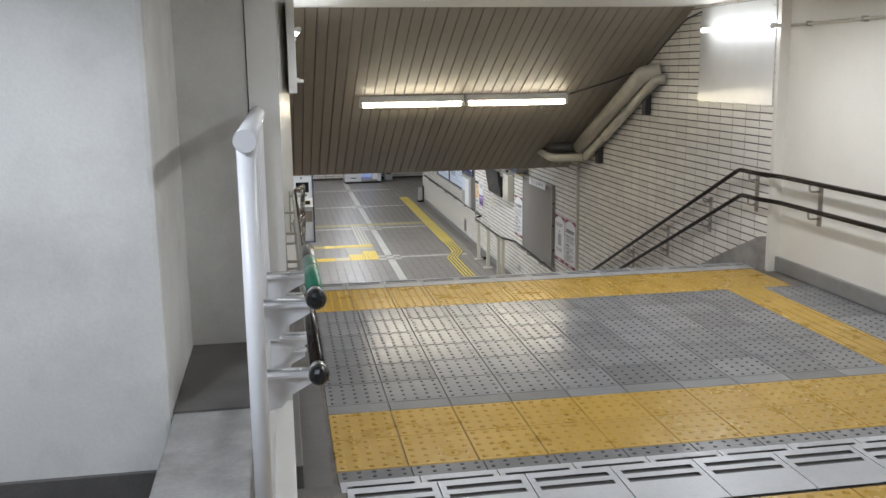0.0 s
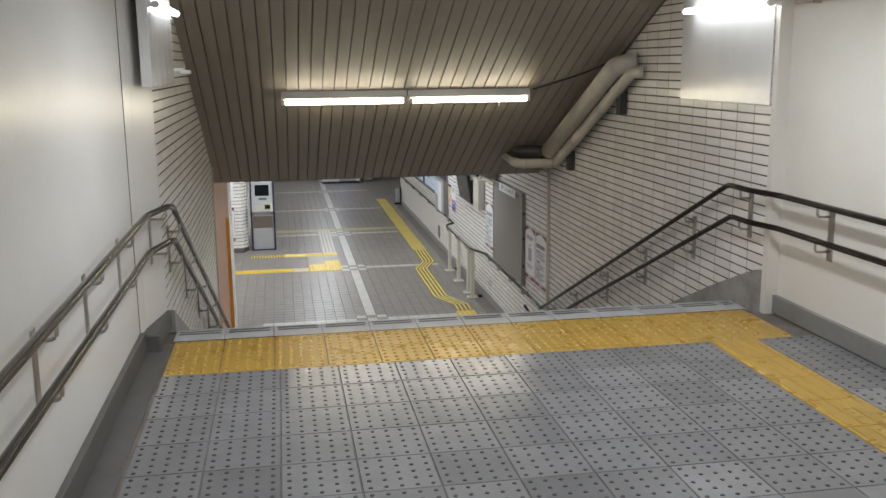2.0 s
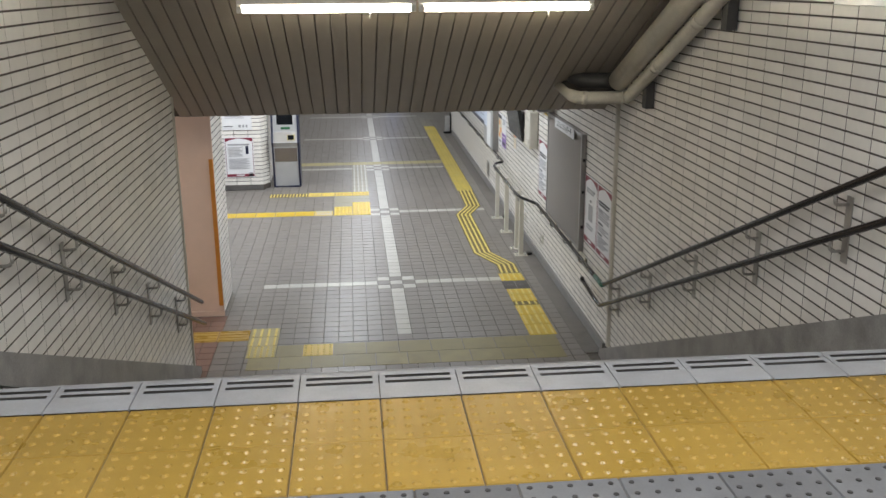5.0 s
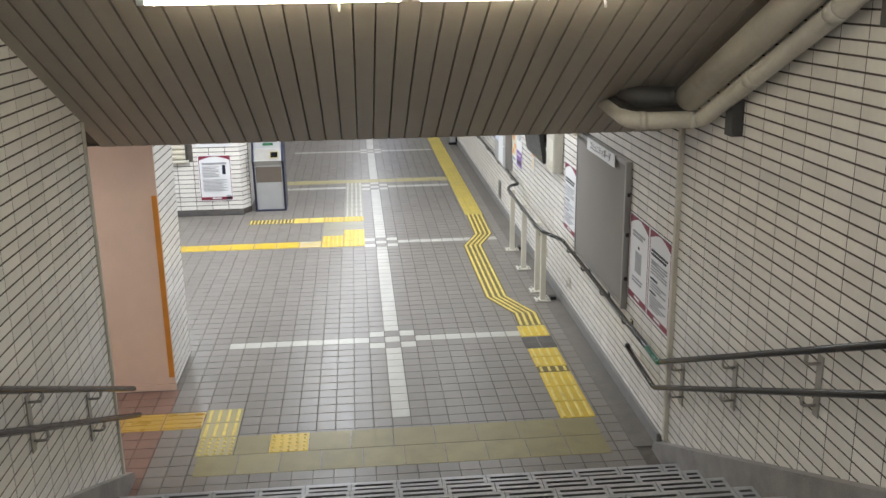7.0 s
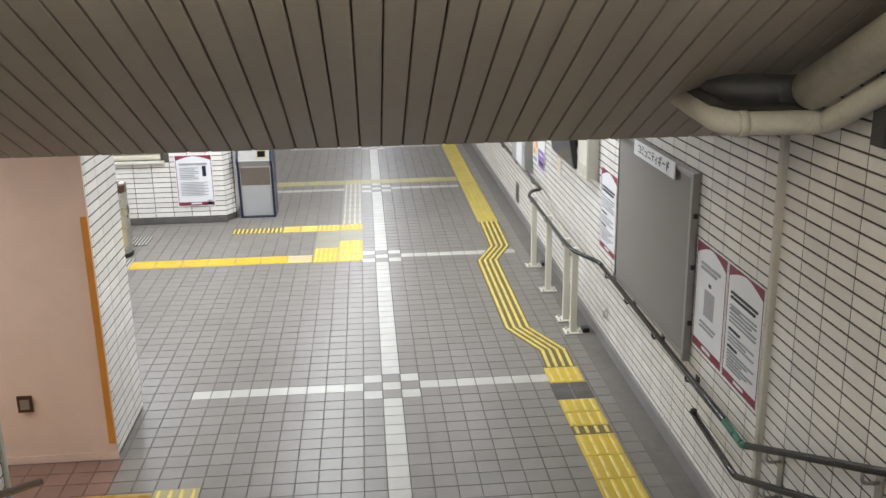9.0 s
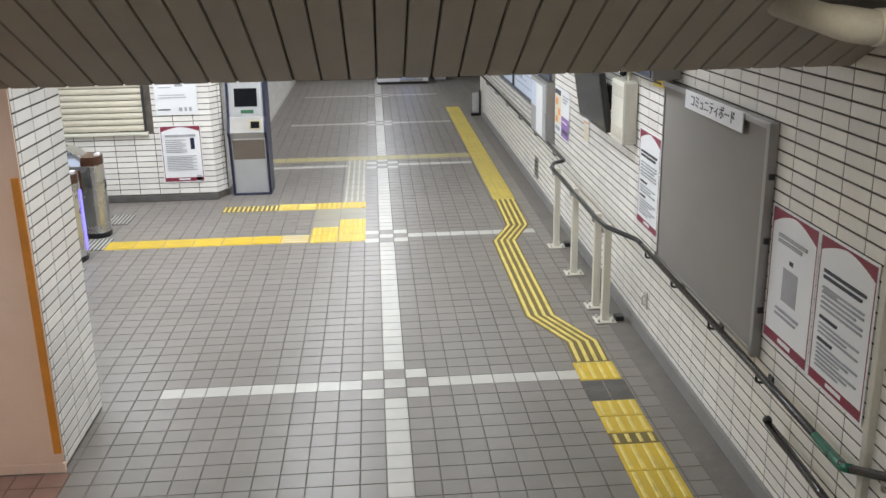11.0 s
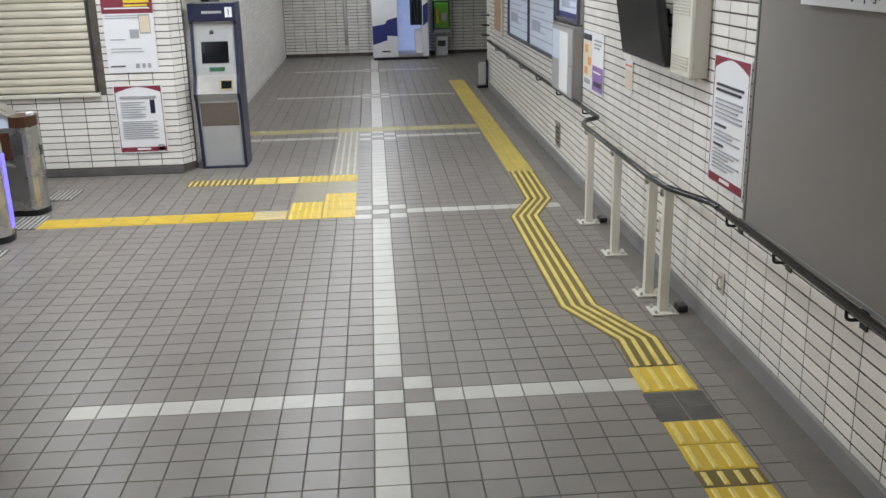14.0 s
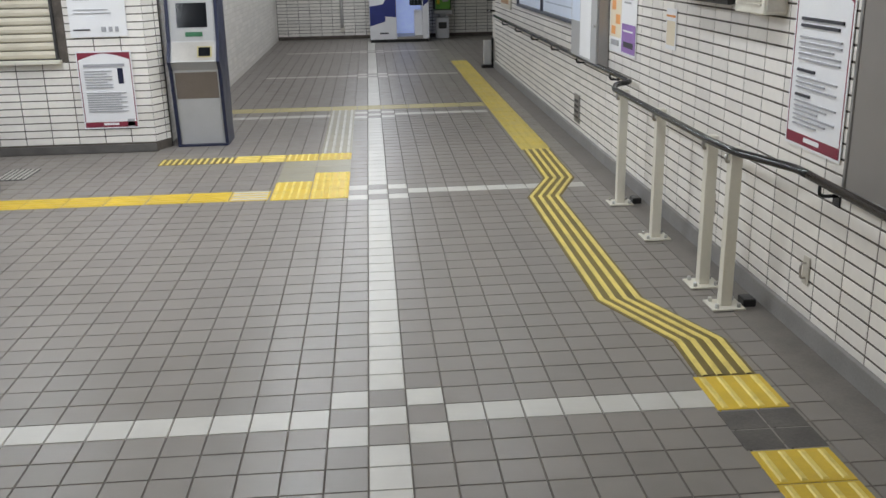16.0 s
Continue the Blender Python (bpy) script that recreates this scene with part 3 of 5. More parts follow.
def tube_lamp(name, label, a, b, back, glow, r=0.021, spread=0.016, lo=0.75):
    """A bare fluorescent tube between a and b on a slim white batten, a light shield where lo is small; back: the way
    to its mounting.
    """
    t = thing(name, label, "lamp", "fluorescent lamps")
    a, b, back = Vector(a), Vector(b), Vector(back)
    d = (b - a).normalized()
    part("tube", pipe(bmesh.new(), [a + d * 0.03, b - d * 0.03], r, 14), glow, t, "glowing white tube")
    for p, q in ((a, a + d * 0.035), (b - d * 0.035, b)):
        s = pipe(bmesh.new(), [p, q], r * 1.05, 10)
        pipe(s, [(p + q) / 2, (p + q) / 2 + back], r * 0.7, 8)
        part("socket", s, M["lamp_white"], t)
    mid = (a + b) / 2 + back
    w = d.cross(back).normalized() * spread
    bm = bmesh.new()
    vs = []
    for e in (a + back * lo, b + back * lo):
        for k in (w, -w):
            for h in (Vector(), back * (1.1 - lo)):
                vs.append(bm.verts.new(e + k + h))
    for f in ((0, 1, 3, 2), (4, 6, 7, 5), (0, 4, 5, 1), (2, 3, 7, 6), (0, 2, 6, 4), (1, 5, 7, 3)):
        bm.faces.new([vs[i] for i in f])
    bmesh.ops.recalc_face_normals(bm, faces=bm.faces)
    part("batten", bm, M["lamp_white"], t)
    pull = pipe(bmesh.new(), [a + d * 0.74 * (b - a).length + back * 0.5, a + d * 0.74 * (b - a).length - Vector((0, 0, 0.06))], 0.006, 6)
    part("pull_cord", pull, M["lamp_white"], t)
    return t


cn = Vector((0, CS, 1)).normalized() * 0.10
# battens widened and set close to the tubes to shield the ceiling
tube_lamp("ceiling_lamp", "bare glowing fluorescent tube under the slatted ceiling", (0.81, 8.2, 3.30), (1.975, 8.2, 3.30), cn, M["tube"], spread=0.03, lo=0.24)
tube_lamp("ceiling_lamp", "bare glowing fluorescent tube under the slatted ceiling", (1.995, 8.2, 3.30), (3.17, 8.2, 3.30), cn, M["tube"], spread=0.03, lo=0.24)
tube_lamp("wall_lamp", "bare glowing fluorescent tube above a pale metal sheet", (3.80, 4.86, 3.985), (3.80, 6.15, 4.0), Vector((0.085, 0, 0)), M["tube_white"])
tube_lamp("wall_lamp", "bare glowing fluorescent tube above a pale metal sheet", (0.11, 5.15, 3.99), (0.11, 6.35, 4.0), Vector((-0.085, 0, 0)), M["tube_white"])


def sheet(name, x0, x1, y0, y1, z0, z1):
    t = thing(name, "pale metal reflector sheet on the tiled wall", "metal sheet")
    part("panel", cube(x0, x1, y0, y1, z0, z1, 0.004), M["panel_metal"], t)
    for y in (y0 + 0.04, y1 - 0.04):
        for z in (z0 + 0.04, z1 - 0.06):
            xx = x0 - 0.002 if x0 > 1 else x1 + 0.002
            part("screw", pipe(bmesh.new(), [((x0 + x1) / 2, y, z), (xx, y, z)], 0.008, 8), M["steel"], t)


sheet("reflector_sheet", XR - 0.012, XR, 4.965, 6.34, 3.35, 4.21)
sheet("reflector_sheet", XL, XL + 0.06, 5.02, 6.2, 3.52, 4.20)

t = thing("conduit", "thin grey cable conduit along the landing wall", "conduit")
part("tube_run", pipe(bmesh.new(), [(3.94, 4.83, 3.985), (3.94, -3.0, 3.985)], 0.012, 10), M["pipe_cream"], t)
for y in (4.6, 3.9, 3.2, 2.4, 1.2):
    part("clip", cube(3.925, 3.97, y - 0.012, y + 0.012, 3.965, 4.005, 0.002), M["dull_steel"], t)
t = thing("ceiling_cable", "thin dark cable along the edge of the sloping ceiling", "cable")
part("cable", pipe(bmesh.new(), rounded([(3.84, 6.25, 4.17), (3.84, 6.6, 4.12), (3.84, 7.6, ceil_z(7.6) - 0.03), (3.6, 7.9, ceil_z(7.9) - 0.02), (3.2, 8.2, 3.39)], 0.1), 0.009, 8), M["pipe_dark"], t)


def pipes():
    t = thing("drain_pipes", "pair of cream painted pipes bending under the slatted ceiling", "pipe")
    main = rounded([(3.885, 7.12, 3.545), (3.80, 7.16, 3.55), (3.80, 9.36, 2.565), (3.78, 9.41, 2.545), (3.40, 9.41, 2.545), (3.35, 9.46, 2.555), (3.34, 9.92, 2.60)], 0.05, 3)
    part("outer_pipe", pipe(bmesh.new(), main, 0.052, 18), M["pipe_cream"], t)
    sec = rounded([(3.885, 7.26, 3.635), (3.715, 7.34, 3.60), (3.715, 9.40, 2.68)], 0.05, 3)
    part("inner_pipe", pipe(bmesh.new(), sec, 0.086, 18), M["pipe_cream"], t)
    part("lagging", pipe(bmesh.new(), rounded([(3.715, 9.37, 2.693), (3.715, 9.46, 2.665), (3.66, 9.54, 2.66), (3.50, 9.58, 2.66), (3.43, 9.64, 2.665), (3.43, 9.80, 2.69)], 0.05), 0.072, 14), M["pipe_dark"], t, "dark lagging in the bend")
    # dark sleeve paints the shade, and a little soot, above the bend
    part("lagging", pipe(bmesh.new(), rounded([(3.76, 9.445, 2.575), (3.42, 9.45, 2.575), (3.37, 9.50, 2.585), (3.36, 9.88, 2.625)], 0.05), 0.046, 12), M["soot_shade"], t, "dark upper side of the bend, soot and painted shade")
    for y, z in ((7.55, 3.30), (9.05, 2.63)):
        part("bracket", cube(3.82, XR, y - 0.05, y + 0.05, z - 0.13, z + 0.08, 0.005), M["pipe_dark"], t, "dark steel bracket")
    d = Vector((0, 2.20, -0.985)).normalized()
    for y in (7.9, 8.7):
        c = Vector((3.80, y, 3.55 - (y - 7.16) * 0.4477))
        part("coupling", pipe(bmesh.new(), [c - d * 0.04, c + d * 0.04], 0.055, 16), M["pipe_cream"], t)
    for x in (3.74, 3.43):
        part("elbow_collar", pipe(bmesh.new(), [(x - 0.02, 9.41, 2.545), (x + 0.02, 9.41, 2.545)], 0.056, 16), M["pipe_cream"], t)


pipes()
t = thing("wall_sensor", "small white sensor arm on the stair wall", "sensor")
part("arm", cube(XL, XL + 0.11, 6.45, 6.49, 3.60, 3.625, 0.004), M["lamp_white"], t)
part("head", cube(XL + 0.08, XL + 0.15, 6.42, 6.52, 3.58, 3.61, 0.006), M["lamp_white"], t)
# lamps on the flat ceilings
for lx, ly, lz in [(x, y, HALL_H) for x, y in HALL_LAMPS] + [(x, y, CT_Z) for x, y in LAND_LAMPS]:
    t = thing("ceiling_light", "white fluorescent ceiling fitting with a glowing cover", "lamp", "flat ceiling lights")
    part("housing", cube(lx - 0.11, lx + 0.11, ly - 0.64, ly + 0.64, lz - 0.07, lz, 0.008), M["lamp_white"], t)
    part("diffuser", cube(lx - 0.085, lx + 0.085, ly - 0.61, ly + 0.61, lz - 0.085, lz - 0.071, 0.004), M["diffuser"], t, "glowing cover")

# ---------------------------------------------------------------- hall things
def right_wall(y_far, z):
    """Frame on the right wall: x towards the stairs, y up, z out into the hall."""
    return wall_at((XR, y_far, z), (0, -1, 0))


def wall_at(origin, u):
    u, v = Vector(u), Vector((0, 0, 1))
    m = Matrix((u, v, u.cross(v))).transposed().to_4x4()
    m.translation = Vector(origin)
    return m


def flat(x0, x1, y0, y1, z0, z1, m, bevel=0.0):
    b = cube(x0, x1, y0, y1, z0, z1, bevel)
    b.transform(m)
    return b


def poster(m, w, h, label, top=0.0, bottom=0.0, arch=False, lines=(), blocks_=(), border=None, group="notices"):
    """A printed sheet on a wall: paper, bands, bars in place of unreadable lines, and colour fields."""
    t = tagged(new("poster"), label, "poster", group)
    part("sheet", flat(0, w, 0, h, 0.002, 0.005, m), M["paper"], t)
    if border:
        i = 0.012
        k = 0.007
        b = flat(i, i + k, i, h - i, 0.005, 0.0062, m)
        for q in ((w - i - k, w - i, i, h - i), (i + k, w - i - k, i, i + k), (i + k, w - i - k, h - i - k, h - i)):
            bb = flat(*q, 0.005, 0.0062, m)
            me = bpy.data.meshes.new("tmp")
            bb.to_mesh(me)
            bb.free()
            b.from_mesh(me)
            bpy.data.meshes.remove(me)
        part("border", b, M[border], t, "maroon border")
    if top:
        if arch:
            n = 14
            pts = [(0.014, h - 0.014), (w - 0.014, h - 0.014)]
            for k in range(n + 1):
                u = k / n
                xx = (w - 0.014) + (0.028 - w) * u
                pts.append((xx, h - 0.014 - top * abs(2 * u - 1) ** 1.6 - 0.006))
            b = prism(pts, "z", 0.0055, 0.0068)
            b.transform(m)
        else:
            b = flat(0, w, h - top, h, 0.0055, 0.0066, m)
        part("heading_band", b, M["maroon"], t, "maroon band")
    if bottom:
        part("foot_band", flat(0.02, w - 0.02, 0.02, 0.02 + bottom, 0.0062, 0.0072, m), M["maroon"], t, "maroon band")
        part("foot_words", flat(w * 0.36, w * 0.64, 0.02 + bottom * 0.25, 0.02 + bottom * 0.75, 0.0072, 0.0078, m), M["paper"], t)
    for k, (x0, x1, y, th, ink) in enumerate(lines):
        part("text_line", flat(x0 * w, x1 * w, y * h, y * h + th, 0.0055, 0.0125, m), M[ink], t)
    for k, (x0, x1, y0, y1, ink) in enumerate(blocks_):
        part("picture", flat(x0 * w, x1 * w, y0 * h, y1 * h, 0.0055, 0.0064 + 0.0008 * k, m), M[ink], t)
    return t


body = [(0.14, 0.86, 0.765, 0.013, "ink"), (0.14, 0.80, 0.725, 0.013, "ink")] + [(0.14, 0.86 - 0.12 * (k % 3 == 2), 0.66 - 0.033 * k, 0.008, "ink_grey") for k in range(5)] + \
       [(0.14, 0.45, 0.46, 0.012, "ink")] + [(0.14, 0.84 - 0.2 * (k % 2), 0.42 - 0.03 * k, 0.007, "ink_grey") for k in range(3)] + [(0.14, 0.40, 0.31, 0.012, "ink")] + \
       [(0.14, 0.86 - 0.15 * (k % 3), 0.275 - 0.028 * k, 0.007, "ink_grey") for k in range(6)]
poster(right_wall(13.43, 0.84), 0.525, 0.72, "white notice with maroon border and rows of print", 0.06, 0.040, True, body, border="maroon")
poster(right_wall(11.04, 0.885), 0.50, 0.70, "white notice with maroon border and a square code field", 0.07, 0.045, True, [(0.2, 0.8, 0.80, 0.016, "ink_grey"), (0.2, 0.7, 0.76, 0.016, "ink_grey"), (0.25, 0.75, 0.28, 0.01, "ink_grey"), (0.25, 0.7, 0.24, 0.01, "ink_grey")], [(0.34, 0.66, 0.36, 0.60, "ink_grey"), (0.46, 0.54, 0.64, 0.67, "ink")], border="maroon")
poster(right_wall(10.53, 0.885), 0.50, 0.70, "white notice with maroon border and rows of print", 0.06, 0.040, True, body, [(0.14, 0.40, 0.62, 0.66, "ink_grey")], border="maroon")
gw = wall_at((-0.665, 18.047, 0.225), (1, 0, 0))
poster(gw, 0.49, 0.70, "white notice with maroon border beside the ticket machine", 0.06, 0.04, True,
       [(0.12, 0.86, 0.80, 0.026, "ink_grey")] + [(0.12, 0.62 - 0.1 * (k % 3 == 1), 0.74 - 0.035 * k, 0.008, "ink_grey") for k in range(7)] + [(0.12, 0.84 - 0.1 * (k % 2), 0.46 - 0.03 * k, 0.007, "ink_grey") for k in range(9)],
       [(0.72, 0.82, 0.58, 0.78, "navy"), (0.80, 0.93, 0.02, 0.12, "ink_grey")], border="maroon")
gw = wall_at((-0.68, 18.047, 1.05), (1, 0, 0))
poster(gw, 0.50, 0.73, "white notice with a maroon heading and small drawings", 0.15, 0, False,
       [(0.06, 0.94, 0.855, 0.014, "paper"), (0.44, 0.94, 0.935, 0.028, "ink_yellow"), (0.44, 0.90, 0.885, 0.02, "ink_yellow"), (0.06, 0.7, 0.76, 0.008, "ink_grey"), (0.06, 0.7, 0.73, 0.008, "ink_grey"), (0.1, 0.7, 0.32, 0.007, "ink_grey"), (0.1, 0.74, 0.28, 0.007, "ink_grey"), (0.06, 0.35, 0.08, 0.012, "ink")],
       [(0.70, 0.92, 0.52, 0.78, "ink_grey"), (0.715, 0.905, 0.54, 0.76, "paper_cream"), (0.50, 0.68, 0.46, 0.58, "ink_grey"), (0.10, 0.40, 0.44, 0.455, "ink_grey"), (0.55, 0.63, 0.06, 0.12, "ink_grey"), (0.68, 0.74, 0.06, 0.12, "ink_grey"), (0.79, 0.85, 0.06, 0.12, "ink_grey")])
poster(right_wall(16.75, 0.945), 0.76, 0.51, "orange, white and purple leaflets side by side on the tiles", 0, 0, False,
       [(0.05, 0.42, 0.84, 0.05, "ink"), (0.10, 0.38, 0.10, 0.04, "ink_grey"), (0.58, 0.92, 0.86, 0.012, "ink_grey"), (0.58, 0.88, 0.80, 0.012, "ink_grey"), (0.58, 0.80, 0.74, 0.012, "ink_grey"), (0.58, 0.92, 0.12, 0.04, "ink"), (0.56, 0.9, 0.34, 0.012, "paper")],
       [(0.03, 0.45, 0.22, 0.82, "paper_cream"), (0.09, 0.24, 0.62, 0.76, "ink_orange"), (0.25, 0.41, 0.42, 0.56, "ink_orange"), (0.09, 0.24, 0.26, 0.38, "ink_orange"), (0.50, 0.98, 0.04, 0.45, "ink_purple")])
poster(right_wall(13.16, 1.90), 0.24, 0.055, "small yellow sticker below the ceiling sign", 0, 0, False, [(0.1, 0.8, 0.35, 0.012, "ink")], [(0.0, 1.0, 0.0, 1.0, "ink_yellow")])
poster(right_wall(18.02, 1.52), 0.10, 0.30, "narrow yellow notice strip beside the glazed case", 0, 0, False, [(0.2, 0.8, 0.7, 0.02, "ink")], [(0.0, 1.0, 0.0, 1.0, "ink_yellow")])
poster(right_wall(15.30, 1.09), 0.20, 0.25, "small faded notice stuck to the tiles", 0, 0, False, [(0.1, 0.9, 0.8, 0.012, "ink_orange")], [(0.08, 0.92, 0.1, 0.7, "paper_cream")])


def notice_board():
    t = thing("notice_board", "large empty grey felt board in an aluminium frame", "notice board")
    m = right_wall(12.82, 0.745)
    w, h = 1.76, 1.23
    part("felt", flat(0.02, w - 0.03, 0.02, h - 0.03, 0.0, 0.025, m), M["board_grey"], t)
    part("frame_side", flat(w - 0.04, w, 0, h, 0, 0.05, m, 0.004), M["alu"], t)
    part("frame_side", flat(0, 0.022, 0, h, 0, 0.032, m, 0.004), M["alu"], t)
    part("frame_top", flat(0.022, w - 0.04, h - 0.035, h, 0, 0.05, m, 0.004), M["alu"], t)
    part("frame_bottom", flat(0.022, w - 0.04, 0, 0.022, 0, 0.032, m, 0.004), M["alu"], t)
    plate = part("name_plate", flat(0.52, 1.44, 1.125, 1.235, 0.052, 0.060, m, 0.002), M["paper"], t, "white name plate with black writing")
    text_mesh("writing", "コミュニティボード", 0.078, M["ink"], plate, m @ Matrix.Translation((0.98, 1.18, 0.062)) @ Matrix.Scale(1.02, 4))
    for z in (0.25, 0.62, 0.95):
        part("hinge", flat(w, w + 0.012, z, z + 0.03, 0.01, 0.035, m), M["black"], t)


notice_board()


def exit_sign():
    t = thing("exit_sign", "lit navy exit sign with yellow lettering on the wall", "sign")
    m = wall_at((XR - 0.19, 15.2, 2.0), (0, -1, 0))
    part("case", flat(0, 2.63, 0, 0.36, -0.185, 0, m, 0.006), M["alu"], t)
    part("face", flat(0.02, 2.60, 0.015, 0.345, 0.0005, 0.006, m), M["sign_navy"], t)
    k = Matrix.Translation
    text_mesh("writing", "No.2·3·5·6·7", 0.12, M["sign_glow"], t, m @ k((1.32, 0.22, 0.008)), "yellow lettering")
    text_mesh("writing", "出口", 0.16, M["sign_glow"], t, m @ k((1.83, 0.215, 0.008)), "yellow lettering")
    text_mesh("writing", "East Exit", 0.085, M["sign_glow"], t, m @ k((1.86, 0.075, 0.008)), "yellow lettering")
    part("text_line", flat(0.95, 1.70, 0.105, 0.125, 0.006, 0.008, m), M["sign_glow"], t)
    part("divider", flat(0.72, 0.735, 0.04, 0.32, 0.006, 0.008, m), M["sign_glow"], t)
    part("stair_symbol", flat(2.10, 2.28, 0.07, 0.31, 0.006, 0.008, m), M["sign_glow"], t)
    part("stair_line", flat(2.13, 2.25, 0.17, 0.20, 0.008, 0.010, m @ pose(0.42, -1.19, 0, 0, 0, 32)), M["sign_navy"], t)
    arrow = flat(2.34, 2.50, 0.16, 0.19, 0.006, 0.008, m)
    part("arrow_shaft", arrow, M["sign_glow"], t)
    b = prism([(2.46, 0.26), (2.50, 0.26), (2.57, 0.175), (2.50, 0.09), (2.46, 0.09), (2.52, 0.175)], "z", 0.006, 0.008)
    b.transform(m)
    part("arrow_head", b, M["sign_glow"], t)
    part("symbol", flat(0.50, 0.66, 0.08, 0.30, 0.006, 0.008, m), M["sign_glow"], t)
    part("green_field", flat(0.30, 0.44, 0.08, 0.30, 0.006, 0.008, m), M["sign_green"], t, "green field")


exit_sign()


def monitor():
    t = thing("wall_monitor", "black flat monitor tilted on a wall bracket", "monitor")
    m = right_wall(14.9, 1.43) @ Matrix.Translation((0, 0, 0.12)) @ pose(0, 0, 0, 9, 0, 0)
    part("case", flat(0, 1.0, 0, 0.47, -0.03, 0.02, m, 0.006), M["black"], t)
    part("screen", flat(0.02, 0.98, 0.025, 0.45, 0.02, 0.0225, m), M["screen"], t)
    part("bracket", cube(XR - 0.14, XR, 14.3, 14.5, 1.55, 1.75, 0.004), M["pipe_dark"], t)


monitor()


def unit_box():
    t = thing("ventilation_unit", "cream louvred metal unit on the tiled wall", "unit")
    part("case", cube(XR - 0.115, XR, 13.53, 13.88, 1.40, 1.87, 0.008), M["post_cream"], t)
    for k in range(5):
        for z0 in (1.44, 1.75):
            part("louvre", cube(XR - 0.122, XR - 0.114, 13.56, 13.85, z0 + k * 0.018, z0 + 0.008 + k * 0.018), M["pipe_cream"], t)
    part("side_panel", cube(XR - 0.10, XR - 0.015, 13.522, 13.532, 1.415, 1.855), M["pipe_cream"], t)
    part("conduit", pipe(bmesh.new(), [(XR - 0.05, 13.62, 1.87), (XR - 0.05, 13.62, 2.3)], 0.016, 10), M["pipe_cream"], t)


unit_box()


def display_case(y_far, z, w, h, n, label, band=False):
    """A shallow glazed case: dark outer frame, mullions, and sheets with faint print."""
    t = thing("display_case", label, "display case")
    m = right_wall(y_far, z)
    f = 0.03
    part("back", flat(0, w, 0, h, 0, 0.03, m), M["alu"], t)
    for nm, q in (("frame_top", (0, w, h - f, h)), ("frame_bottom", (0, w, 0, f)), ("frame_side", (0, f, f, h - f)), ("frame_side", (w - f, w, f, h - f))):
        part(nm, flat(*q, 0.03, 0.062, m, 0.003), M["case_frame"], t)
    s = (w - f) / n
    for k in range(n):
        if k:
            part("mullion", flat(k * s, k * s + f, f, h - f, 0.03, 0.06, m, 0.003), M["case_frame"], t)
        a, b = f + k * s + 0.01, k * s + s - 0.01
        part("sheet", flat(a, b, f + 0.005, h - f - 0.005, 0.03, 0.034, m), M["pale_glow"], t, "pale blue printed sheet")
        for q in range(7):
            part("text_line", flat(a + 0.10, b - 0.12 - 0.3 * (q % 3 == 1) * (b - a), 0.13 + q * (h - 0.2) / 7, 0.142 + q * (h - 0.2) / 7, 0.034, 0.0355, m), M["ink_pale"], t)
        part("picture", flat(a + 0.15, a + 0.15 + 0.35 * (b - a), h * 0.30, h * 0.45, 0.0345, 0.036, m), M["ink_pale"], t)
        if band:
            part("foot_band", flat(a, b, f + 0.006, f + 0.055, 0.0342, 0.036, m), M["booth_blue"], t, "blue band")
    return t


display_case(21.25, 1.06, 3.35, 0.72, 2, "wide glazed display case with two pale blue sheets")
display_case(17.80, 1.485, 1.0, 0.42, 1, "small glazed case with a pale sheet and a blue foot band", True)
t = thing("metal_cabinet", "narrow grey metal cabinet with a paper sheet on its door", "cabinet")
part("body", cube(XR - 0.09, XR, 16.78, 17.80, 0.79, 1.47, 0.006), M["alu"], t)
part("door", cube(XR - 0.098, XR - 0.09, 16.81, 17.77, 0.82, 1.44, 0.002), M["machine_grey"], t)
part("paper", cube(XR - 0.101, XR - 0.0985, 17.0, 17.40, 0.84, 1.40), M["paper"], t, "white paper sheet")
part("paper", cube(XR - 0.101, XR - 0.0985, 17.42, 17.74, 1.12, 1.40), M["pale_glow"], t, "pale blue paper sheet")
part("lock", pipe(bmesh.new(), [(XR - 0.098, 16.86, 1.12), (XR - 0.112, 16.86, 1.12)], 0.012, 10), M["steel"], t)
t = thing("wall_panel", "narrow tan wooden panel in a pale frame", "panel")
part("frame", cube(XR - 0.03, XR, 22.08, 22.95, 0.97, 1.9, 0.004), M["post_cream"], t)
part("inset", cube(XR - 0.035, XR - 0.03, 22.17, 22.86, 1.03, 1.84), M["tan_wood"], t)
t = thing("wall_camera", "small dark cylindrical camera on a pale arm", "camera")
part("arm", cube(XR - 0.05, XR, 13.80, 13.86, 1.895, 1.935, 0.004), M["lamp_white"], t)
part("body", pipe(bmesh.new(), [(XR - 0.08, 13.70, 1.92), (XR - 0.08, 13.92, 1.92)], 0.022, 16), M["machine_grey"], t)
part("lens_ring", pipe(bmesh.new(), [(XR - 0.08, 13.68, 1.92), (XR - 0.08, 13.71, 1.92)], 0.024, 16), M["black"], t, "black lens ring")
t = thing("wall_vent", "small grey vent plate low on the wall", "vent")
part("plate", cube(XR - 0.012, XR, 17.78, 17.98, 0.17, 0.43, 0.003), M["alu"], t)
for k in range(4):
    part("slat", cube(XR - 0.016, XR - 0.012, 17.80, 17.96, 0.21 + k * 0.05, 0.23 + k * 0.05), M["pipe_dark"], t)
